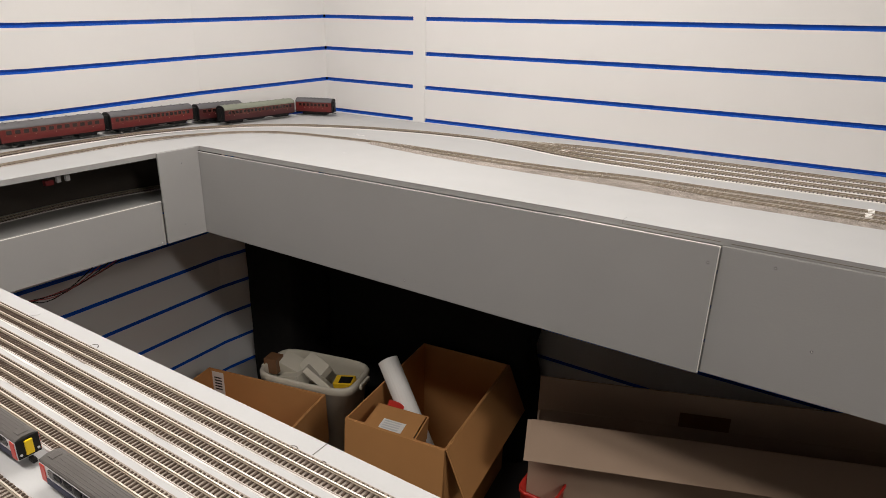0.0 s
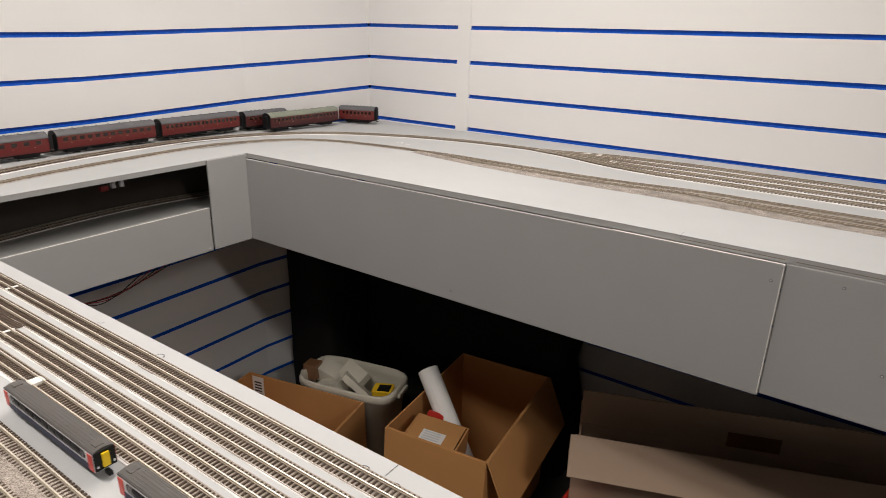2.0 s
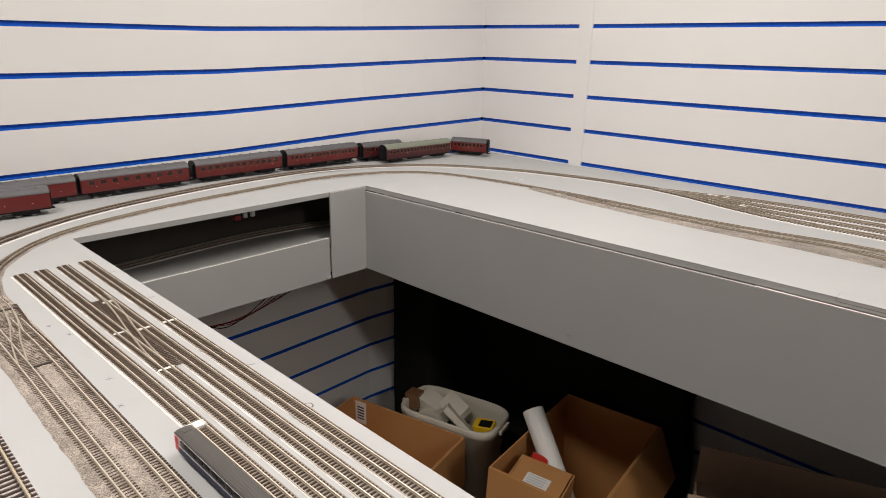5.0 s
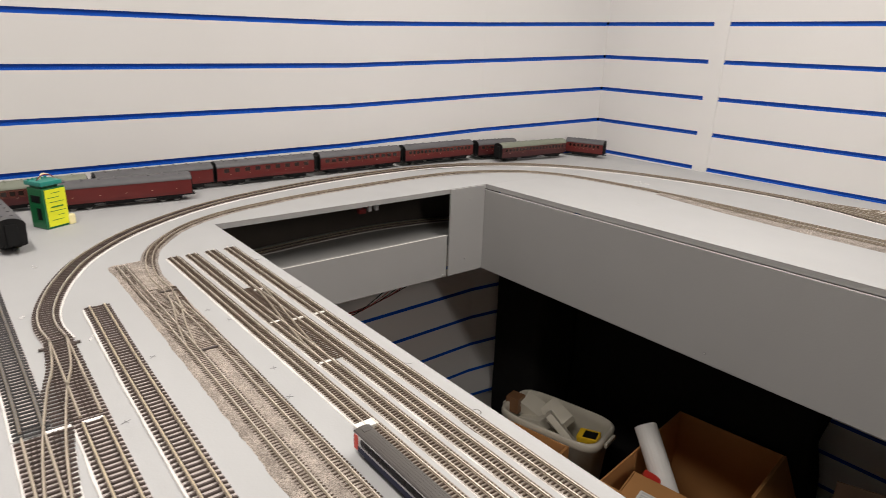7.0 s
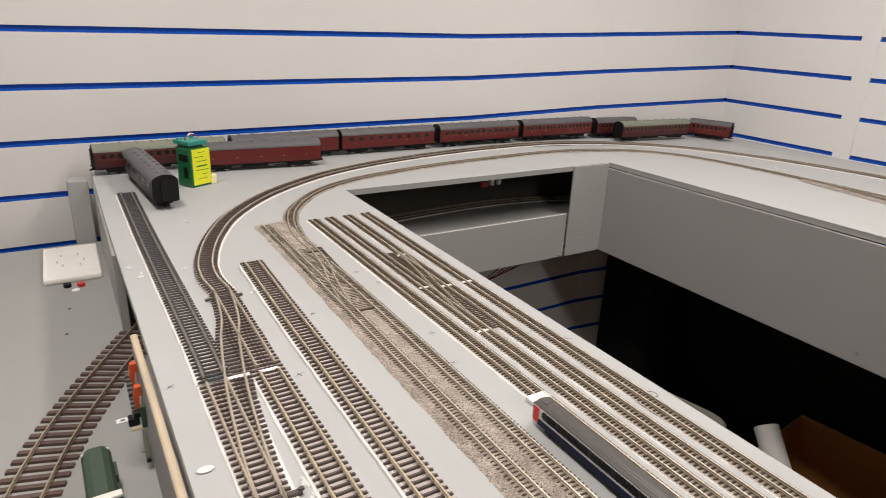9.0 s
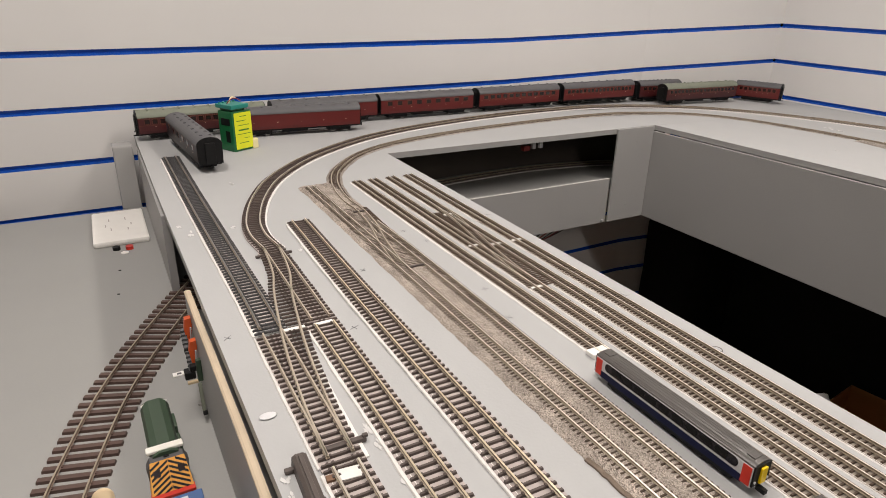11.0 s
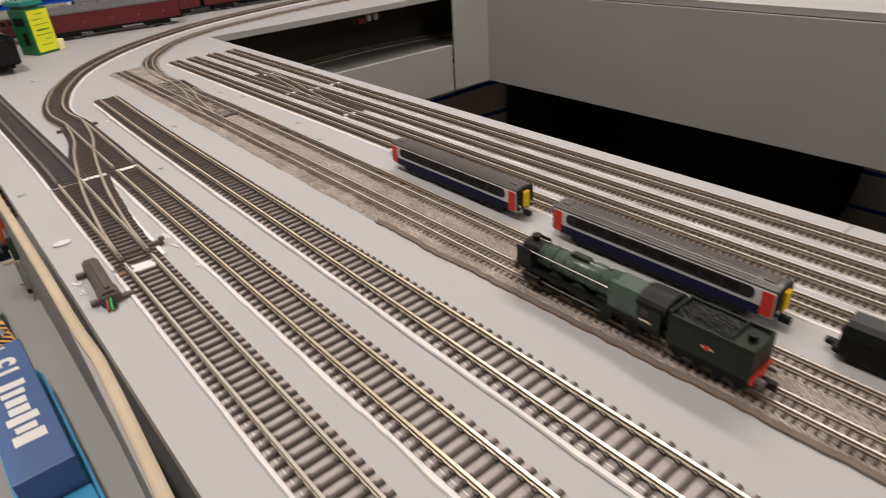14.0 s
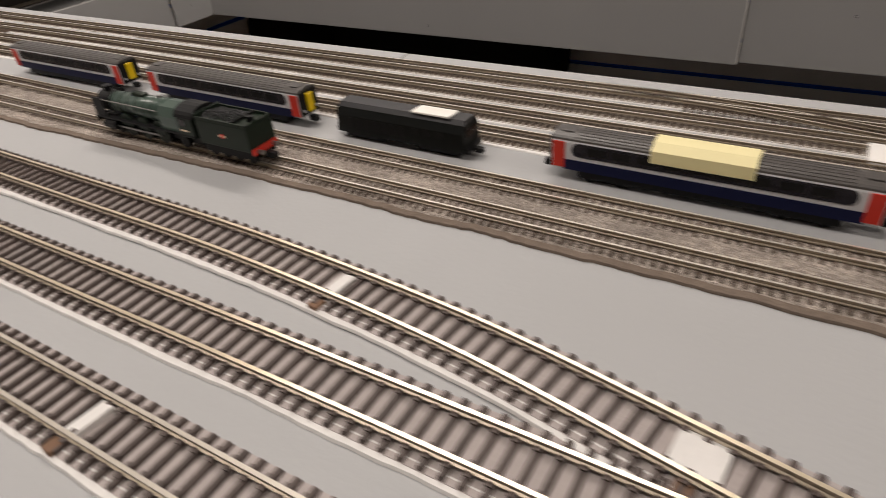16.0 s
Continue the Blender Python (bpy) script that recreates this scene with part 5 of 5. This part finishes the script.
hd = thing("model_diesel", Matrix.Translation((0.767, -1.8145, DECK)) @ Matrix.Rotation(radians(1.5), 4, "Z"), "green model diesel with orange and black chevrons on its nose", "model locomotive")
body = [(-0.0118, 0.010), (0.0118, 0.010), (0.0124, 0.028), (0.0100, 0.0345), (0.005, 0.0372), (-0.005, 0.0372), (-0.0100, 0.0345), (-0.0124, 0.028)]
part("body", prism(bmesh.new(), body, -0.072, 0.010), M["hgreen"], hd, "dull green body")
part("cab", prism(bmesh.new(), [(-0.0155, 0.010), (0.0155, 0.010), (0.0165, 0.027), (0.013, 0.0335), (-0.013, 0.0335), (-0.0165, 0.027)], 0.007, 0.0150), M["roofgrey"], hd, "grey cab roof")
bm = bmesh.new()
side = [(0.0150, 0.010), (0.0390, 0.010), (0.0385, 0.0140), (0.0150, 0.0335)]
lo, hi = ([bm.verts.new((x, sy * (0.0165 if z < 0.03 else 0.0135), z)) for x, z in side] for sy in (-1, 1))
bm.faces.new(lo)
bm.faces.new(hi[::-1])
for i in range(4):
    bm.faces.new((lo[i], hi[i], hi[(i + 1) % 4], lo[(i + 1) % 4]))
bmesh.ops.recalc_face_normals(bm, faces=bm.faces)
nose = part("nose", bm, M["orangestripe"], hd, "orange sloping nose with black chevrons")
SLOPE = Matrix.Translation((0.0150, 0, 0.0335)) @ Matrix.Rotation(math.atan2(0.0195, 0.0235), 4, "Y")


def chevron(v0, sy, wide=0.0142, fall=0.62, t=0.0021, reach=0.0300):
    """One sloping black bar of the chevrons, cut off at the edges of the nose."""
    u0, u1 = max(0.0002, -v0 / fall), min(wide, (reach - t - v0) / fall)
    if u1 - u0 < 0.001:
        return
    bm = bmesh.new()
    quad = [(v0 + fall * u0, u0), (v0 + fall * u1, u1), (v0 + fall * u1 + t, u1), (v0 + fall * u0 + t, u0)]
    a = [bm.verts.new((v, sy * u, 0.0)) for v, u in quad]
    b = [bm.verts.new((v, sy * u, 0.0003)) for v, u in quad]
    bm.faces.new(b)
    for i in range(4):
        bm.faces.new((a[i], a[(i + 1) % 4], b[(i + 1) % 4], b[i]))
    bmesh.ops.recalc_face_normals(bm, faces=bm.faces)
    bmesh.ops.transform(bm, matrix=SLOPE, verts=bm.verts)
    part("chevron", bm, M["black"], nose, "black chevron stripe")


for i in range(-2, 7):
    for sy in (-1, 1):
        chevron(0.0006 + i * 0.0044, sy)
for sy in (-1, 1):
    part("nose_window", B(0.0075, 0.0135, *sorted((sy * 0.0068, sy * 0.0120)), 0.0002, 0.0009, bevel=0.0002, m=SLOPE), M["glassdark"], nose, "dark cab window")
part("red_beam", B(0.0330, 0.0405, -0.0168, 0.0168, 0.008, 0.0165), M["doorred"], hd, "red buffer beam")
bm = B(-0.0010, 0.0070, -0.0148, 0.0148, 0.0368, 0.0398, bevel=0.0010)
for v in bm.verts:
    v.co.z -= 9.0 * v.co.y ** 2
    v.co.x += 0.0016 * (1 - abs(v.co.y) / 0.0148) * (1 if v.co.x > 0.004 else -1) * -1
part("roof_tape", bm, M["masking"], hd, "folded white tape across the roof")
for sy in (-1, 1):
    part("grab_rail", C((-0.0715, sy * 0.0040, 0.0362), (-0.0700, sy * 0.0112, 0.0330), 0.0011, 8), M["white"], hd, "white grab rail")
for x0, x1 in ((-0.062, -0.040), (-0.030, -0.012), (-0.006, 0.010)):
    part("side_box", B(x0, x1, 0.0118, 0.0152, 0.012, 0.0235, bevel=0.0012), M["hgreen"], hd)
part("exhaust", B(0.0095, 0.0125, -0.0022, 0.0022, 0.0333, 0.0342, bevel=0.0003), M["black"], hd, "small black roof vent")
for sx in (-0.045, 0.012):
    bg = part("bogie", B(sx - 0.02, sx + 0.02, -0.011, 0.011, 0.004, 0.0102), M["black"], hd)
    for wx in (-0.012, 0.012):
        part("wheelset", C((sx + wx, -0.0095, 0.006), (sx + wx, 0.0095, 0.006), 0.006, 14), M["black"], bg)

ct = thing("container_wagon", Matrix.Translation((0.920, -1.8095, DECK)) @ Matrix.Rotation(radians(1.0), 4, "Z"), "model wagon carrying a blue container with white lettering on top", "model wagon")
part("container", B(-0.076, 0.082, -0.0165, 0.0165, 0.012, 0.046, bevel=0.0008), M["cblue"], ct, "blue container")
part("wagon_frame", B(-0.080, 0.100, -0.0185, 0.0185, 0.006, 0.0122, bevel=0.001), M["lblue"], ct, "sky blue wagon frame")
for sy in (-1, 1):
    part("side_rail", B(-0.06, 0.104, *sorted((sy * 0.0185, sy * 0.0205)), 0.008, 0.020), M["lblue"], ct, "sky blue side rail")
part("end_platform", B(0.084, 0.112, -0.018, 0.018, 0.006, 0.024, bevel=0.002), M["lblue"], ct, "sky blue wagon end")
for sx in (-0.055, 0.07):
    bg = part("bogie", B(sx - 0.016, sx + 0.016, -0.011, 0.011, 0.003, 0.0062), M["black"], ct)
    for wx in (-0.01, 0.01):
        part("wheelset", C((sx + wx, -0.0095, 0.0052), (sx + wx, 0.0095, 0.0052), 0.0052, 14), M["black"], bg)


def lettering(txt, size, m, parent, material, label):
    cu = bpy.data.curves.new("lettering", "FONT")
    cu.body, cu.size, cu.align_x, cu.align_y, cu.extrude, cu.offset = txt, size, "CENTER", "CENTER", 0.0002, 0.0007
    tmp = bpy.data.objects.new("lettering", cu)
    me = bpy.data.meshes.new_from_object(tmp)
    bpy.data.objects.remove(tmp)
    me.materials.append(material)
    ob = new("lettering", me)
    ob.parent = parent
    ob.matrix_basis = m
    return tagged(ob, label)


lettering("15", 0.026, Matrix.Translation((-0.042, 0.0005, 0.0463)) @ Matrix.Rotation(radians(180), 4, "Z"), ct, M["paper"], "bold white number")
for i, (w, hh) in enumerate(((0.0072, 0.018), (0.006, 0.014), (0.008, 0.012), (0.008, 0.012), (0.008, 0.018), (0.0065, 0.012), (0.010, 0.018))):
    x = -0.017 + i * 0.0105
    part("name_bar", B(x - w / 2, x + w / 2, -hh / 2, hh / 2, 0.0461, 0.0465, bevel=0.0001), M["paper"], ct, "bold white name drawn as a bar")
for y in (-0.005, 0.0):
    part("print_bar", B(-0.072, -0.069, y - 0.005, y + 0.006, 0.0461, 0.0464), M["silver"], ct)

dw = thing("wooden_dowel", Matrix.Translation((0.872, -1.8625, DECK + 0.0105)) @ Matrix.Rotation(radians(2), 4, "Z"), "pale turned wooden handle with black handwriting", "wooden handle")
bm = C((-0.092, 0, 0), (0.12, 0, 0), 0.0088, 24, 0.0078)
bmesh.ops.create_uvsphere(bm, u_segments=24, v_segments=10, radius=0.0088, matrix=Matrix.Translation((-0.092, 0, 0)))
part("handle", bm, M["dowel"], dw, smooth=True)
for i in range(7):
    part("ink_bar", B(-0.045 + i * 0.008, -0.0436 + i * 0.008, -0.0030 + 0.0008 * (i % 2), 0.0030, 0.0083, 0.0090), M["ink"], dw, "black handwriting drawn as a bar")

tl = thing("coupling_tool", pose(0.66, -1.7700, DECK), "orange and black connectors fixed to the grey edge board", "connector")
for x, z in ((-0.010, 0.0785), (0.013, 0.0650)):
    gm = bmesh.new()
    prism(gm, [(-0.0052, 0.0135), (0.0005, 0.0140), (0.0008, 0.0070), (-0.0002, -0.0120), (-0.0045, -0.0135), (-0.0070, 0.0020)], x - 0.0035, x + 0.0035)
    for v in gm.verts:
        v.co.y += -0.0006 if v.co.z > 0 else -0.0016
        v.co.z += z
    grip = part("grip", gm, M["orange"], tl, "orange plastic grip")
    part("grip_edge", C((x + 0.0042, -0.0030, z - 0.014), (x + 0.0042, -0.0015, z + 0.004), 0.0008, 8), M["silver"], grip, "pale metal edge")
for x, z, w in ((-0.006, 0.0715, 0.0026), (0.012, 0.0565, 0.0020)):
    lever = Matrix.Translation((x, -0.0085, z)) @ Matrix.Rotation(radians(42), 4, "Y")
    bar = part("lever", B(-0.011, 0.011, -w, w, -0.0012, 0.0012, bevel=0.0005, m=lever), M["roofgrey"], tl, "dark grey flat lever")
    for k in range(4):
        part("tooth", B(-0.008 + k * 0.0045, -0.0062 + k * 0.0045, -w - 0.0004, w + 0.0004, 0.0012, 0.0019, m=lever), M["black"], bar)
for x, y, z, a in ((0.002, -0.0070, 0.0625, 0.0040), (0.019, -0.0100, 0.0455, 0.0052), (0.021, -0.0060, 0.0530, 0.0038)):
    part("block", B(x - a, x + a, y - a, y + a, z - a * 0.8, z + a * 0.8, bevel=0.0014), M["black"], tl, "black connector block")
part("tag", B(0.0145, 0.0215, -0.0235, -0.0125, 0.0478, 0.0486, m=Matrix.Rotation(0.04, 4, "X")), M["paper"], tl, "white card tag with a punched slot")
part("tag_slot", B(0.0170, 0.0195, -0.0215, -0.0175, 0.0476, 0.0482), M["roofgrey"], tl)
part("terminal", B(0.0225, 0.0260, -0.0135, -0.0035, 0.0370, 0.0400, bevel=0.0008), M["dowel"], tl, "cream plastic peg")
part("terminal", B(0.0240, 0.0290, -0.0040, 0.0008, 0.0400, 0.0640, bevel=0.0010), M["hgreen"], tl, "greenish terminal")
part("strip", B(-0.0016, 0.0016, -0.0020, 0.0014, -0.0160, 0.0150, bevel=0.0006, m=Matrix.Translation((0.0350, -0.0030, 0.0255)) @ Matrix.Rotation(radians(-18), 4, "Y")), M["roofgreen"], tl, "slim grey-green strip")
part("pin", C((0.0345, -0.0075, 0.0180), (0.0385, -0.0020, 0.0180), 0.0010, 8), M["steel"], tl, "small steel pin")
part("block", B(0.0385, 0.0425, -0.0050, -0.0010, 0.0090, 0.0135, bevel=0.0008), M["black"], tl, "black connector block")

# ---- things under the layout ----
def soft_bag(m, label, hx, hy, high, seed):
    """A slumped fabric bag: a rounded block with folds, rounded over at the top."""
    t = thing("black_bag", m, label, "bag", "black bags")
    bm = bmesh.new()
    cols, rows, ring = 44, 20, []
    for j in range(rows + 1):
        v = j / rows
        rw = []
        for i in range(cols):
            a = 2 * math.pi * i / cols
            c, s_ = math.cos(a), math.sin(a)
            k = (abs(c) ** 6 + abs(s_) ** 6) ** (-1 / 6)
            sh = 1.0 if v < 0.86 else max(0.0, 1 - ((v - 0.86) / 0.14) ** 2) ** 0.5 * 0.55 + 0.45
            fold = 1 + 0.05 * noise.noise((c * 2.2 + seed, s_ * 2.2, v * 3.0)) + 0.02 * noise.noise((c * 6, s_ * 6 + seed, v * 7.0))
            rw.append(bm.verts.new((hx * k * c * sh * fold, hy * k * s_ * sh * fold, high * v)))
        ring.append(rw)
    for p, q in zip(ring, ring[1:]):
        for i in range(cols):
            bm.faces.new((p[i], p[(i + 1) % cols], q[(i + 1) % cols], q[i]))
    bm.faces.new(ring[0][::-1])
    bm.faces.new(ring[-1])
    bmesh.ops.recalc_face_normals(bm, faces=bm.faces)
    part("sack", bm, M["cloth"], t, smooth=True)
    return t


# near-black bags, drawn wide so they also fill in the darkness below the boards
soft_bag(pose(0.435, -0.105, 0.0), "large black fabric bag filling the dark space against the wall", 0.45, 0.080, 0.75, 0)
soft_bag(pose(0.040, -0.270, 0.0), "black fabric bag filling the dark corner", 0.105, 0.105, 0.72, 5)


def carton(name, m, sx, sy, sz, label, material, flaps=()):
    """An open-topped carton: four walls, a base, flaps as (side, reach, angle)."""
    t = thing(name, m, label, "cardboard box", "cardboard boxes")
    e = 0.004
    part("base", B(-sx / 2, sx / 2, -sy / 2, sy / 2, 0, e), material, t)
    part("side", B(-sx / 2, sx / 2, -sy / 2, -sy / 2 + e, e, sz, bevel=0.001), material, t)
    part("side", B(-sx / 2, sx / 2, sy / 2 - e, sy / 2, e, sz, bevel=0.001), material, t)
    part("side", B(-sx / 2, -sx / 2 + e, -sy / 2 + e, sy / 2 - e, e, sz, bevel=0.001), material, t)
    part("side", B(sx / 2 - e, sx / 2, -sy / 2 + e, sy / 2 - e, e, sz, bevel=0.001), material, t)
    for side, reach, ang in flaps:
        bm = bmesh.new()
        if side in ("S", "N"):
            s = -1 if side == "S" else 1
            box(bm, -sx / 2, sx / 2, 0, reach, 0, e, bevel=0.001)
            mm = Matrix.Translation((0, s * sy / 2, sz)) @ Matrix.Rotation(0 if s > 0 else math.pi, 4, "Z") @ Matrix.Rotation(radians(ang), 4, "X")
        else:
            s = -1 if side == "W" else 1
            box(bm, -sy / 2, sy / 2, 0, reach, 0, e, bevel=0.001)
            mm = Matrix.Translation((s * sx / 2, 0, sz)) @ Matrix.Rotation(-math.pi / 2 if s > 0 else math.pi / 2, 4, "Z") @ Matrix.Rotation(radians(ang), 4, "X")
        bmesh.ops.transform(bm, matrix=mm, verts=bm.verts)
        part("flap", bm, material, t, "folded-out flap")
    return t


carton("cardboard_box", pose(0.735, -0.432, 0, 0, 0, 7), 0.275, 0.43, 0.365, "open brown cardboard box with a paper roll in it", M["card"], (("S", 0.13, -86), ("E", 0.15, -68)))
c2 = carton("cardboard_box", pose(0.240, -0.677, 0, 0, 0, 12.8), 0.405, 0.25, 0.27, "open brown cardboard box with a barcode label", M["card"], (("E", 0.16, -88),))
lb = part("barcode_label", B(-0.190, -0.148, 0.1200, 0.1208, 0.185, 0.262), M["paper"], c2, "white barcode label")
for i in range(5):
    part("barcode_bar", B(-0.182, -0.156, 0.1194, 0.1199, 0.200 + i * 0.010, 0.2045 + i * 0.010), M["ink"], lb)
pr = thing("paper_roll", Matrix(), "rolled white paper leaning in a cardboard box", "paper roll")
part("roll", C((0.80, -0.53, 0.20), (0.60, -0.455, 0.42), 0.028, 24), M["paper"], pr)
part("roll_core", C((0.6022, -0.4558, 0.4176), (0.5985, -0.4544, 0.4217), 0.023, 20), M["silver"], pr)
ib = carton("cardboard_box", pose(0.715, -0.585, 0.245, 0, 4, 14), 0.14, 0.11, 0.10, "small brown carton with a white label", M["card"])
part("top", B(-0.064, 0.064, -0.049, 0.049, 0.1002, 0.104, bevel=0.001), M["card"], ib)
lb2 = part("label", B(-0.03, 0.03, -0.045, -0.005, 0.1042, 0.1048), M["paper"], ib, "white printed label")
for i in range(4):
    part("print_bar", B(-0.024, 0.02, -0.041 + i * 0.009, -0.037 + i * 0.009, 0.1049, 0.1053), M["silver"], lb2)
rp = thing("red_packet", pose(0.672, -0.525, 0.325, 10, 20, 30), "red and white plastic packet", "packet")
part("packet", B(-0.022, 0.022, -0.014, 0.014, 0, 0.022, bevel=0.005), M["red"], rp)

tb = thing("plastic_tub", pose(0.303, -0.436, 0, 0, 0, 14), "cream plastic tub full of white boxes", "plastic tub")
bm = bmesh.new()
ang = [2 * math.pi * i / 40 for i in range(40)]


def rrect(a, hx, hy):
    c, s = math.cos(a), math.sin(a)
    k = (abs(c) ** 5 + abs(s) ** 5) ** (-1 / 5)
    return hx * k * c, hy * k * s


rings = []
for f, z in ((0.84, 0.0), (0.97, 0.255), (1.0, 0.257), (1.04, 0.260), (1.04, 0.279), (1.0, 0.285), (0.96, 0.283), (0.95, 0.255), (0.82, 0.01)):
    rings.append([bm.verts.new((*rrect(a, 0.155 * f, 0.085 * f), z)) for a in ang])
for a, b in zip(rings, rings[1:]):
    for i in range(40):
        bm.faces.new((a[i], a[(i + 1) % 40], b[(i + 1) % 40], b[i]))
bm.faces.new(rings[0][::-1])
bm.faces.new(rings[-1])
bmesh.ops.recalc_face_normals(bm, faces=bm.faces)
part("tub", bm, M["tub"], tb, smooth=True)
for sx in (-1, 1):
    part("handle", B(*sorted((sx * 0.163, sx * 0.172)), -0.03, 0.03, 0.262, 0.276, bevel=0.003), M["tub"], tb, "moulded grip")
for x, y, z, rx, ry, rz, sx, sy, sz in ((-0.09, 0.0, 0.40, 10, 20, 15, 0.09, 0.06, 0.05), (-0.02, 0.02, 0.41, 35, 10, -10, 0.09, 0.07, 0.03), (0.03, -0.01, 0.40, -30, 40, 20, 0.12, 0.07, 0.02), (-0.06, -0.03, 0.385, 0, -15, 5, 0.08, 0.05, 0.04)):
    wbx = thing("white_carton", pose(0.303 + x, -0.436 + y, z - 0.145, rx, ry, rz), "small white carton lying in the tub", "small box", "small boxes")
    part("carton", B(-sx / 2, sx / 2, -sy / 2, sy / 2, -sz / 2, sz / 2, bevel=0.002), M["tub"], wbx)
yb = thing("yellow_box", pose(0.418, -0.428, 0.262, 8, -6, 20), "yellow and black plastic case on the tub", "plastic case")
part("case", B(-0.030, 0.030, -0.021, 0.021, 0, 0.020, bevel=0.003), M["yellow"], yb)
part("catch", B(-0.012, 0.026, -0.018, 0.010, 0.0202, 0.023, bevel=0.001), M["black"], yb, "black catch")
ob_ = thing("orange_box", pose(0.168, -0.476, 0.250, 0, 0, 14), "dark orange cardboard packet", "packet")
part("packet", B(-0.022, 0.022, -0.022, 0.022, 0, 0.05, bevel=0.002), M["tape"], ob_)

fb = thing("long_carton", Matrix.Translation((1.036, -0.486, 0.0)) @ Matrix.Rotation(radians(21), 4, "Z"), "long pale cardboard carton lying open with parcel tape", "cardboard box", "cardboard boxes")
part("front_flap", B(0.0, 0.95, -0.105, 0.0, 0.0, 0.003, bevel=0.001, m=Matrix.Translation((0, 0, 0.42)) @ Matrix.Rotation(radians(24), 4, "X")), M["cardpale"], fb, "pale cardboard flap folded outwards")
part("front_wall", B(0.01, 0.86, 0.001, 0.005, 0.0, 0.4205, bevel=0.001), M["cardpale"], fb)
part("back_wall", B(0.020, 0.86, 0.158, 0.162, 0.0, 0.350, bevel=0.001), M["cardpale"], fb)
part("back_flap", B(0.020, 0.86, 0.158, 0.162, 0.3505, 0.446, bevel=0.001), M["cardpale"], fb, "pale upright cardboard flap")
for x in (0.021, 0.855):
    part("end_wall", B(x, x + 0.004, 0.0055, 0.1575, 0.0, 0.345), M["cardpale"], fb)
part("base", B(0.026, 0.854, 0.0055, 0.1575, 0.0, 0.004), M["cardpale"], fb)
part("tape_patch", B(0.37, 0.49, 0.1566, 0.1577, 0.352, 0.392), M["tape"], fb, "brown parcel tape")
rt = thing("red_tub", pose(1.085, -0.470, 0.0), "red plastic tub under the cartons", "plastic tub")
bm = bmesh.new()
rings = []
for f, z in ((0.8, 0.0), (1.0, 0.235), (1.08, 0.24), (1.08, 0.25), (0.98, 0.25), (0.78, 0.01)):
    rings.append([bm.verts.new((*rrect(a, 0.045 * f, 0.055 * f), z)) for a in ang])
for a, b in zip(rings, rings[1:]):
    for i in range(40):
        bm.faces.new((a[i], a[(i + 1) % 40], b[(i + 1) % 40], b[i]))
bm.faces.new(rings[0][::-1])
bm.faces.new(rings[-1])
bmesh.ops.recalc_face_normals(bm, faces=bm.faces)
part("tub", bm, M["red"], rt, smooth=True)

cb = thing("hanging_cables", Matrix(), "dark red and black wires hanging below the slot panel", "cables")
for i in range(5):
    wire([(0.215, -0.90 - 0.02 * i, 0.79), (0.20, -0.98 - 0.03 * i, 0.75 - 0.012 * i), (0.19, -1.10, 0.73 + 0.01 * i), (0.20, -1.25, 0.745), (0.215, -1.40, 0.79)], 0.0012, "wire", M["redwire"] if i % 2 else M["black"], cb, "thin sagging wire")
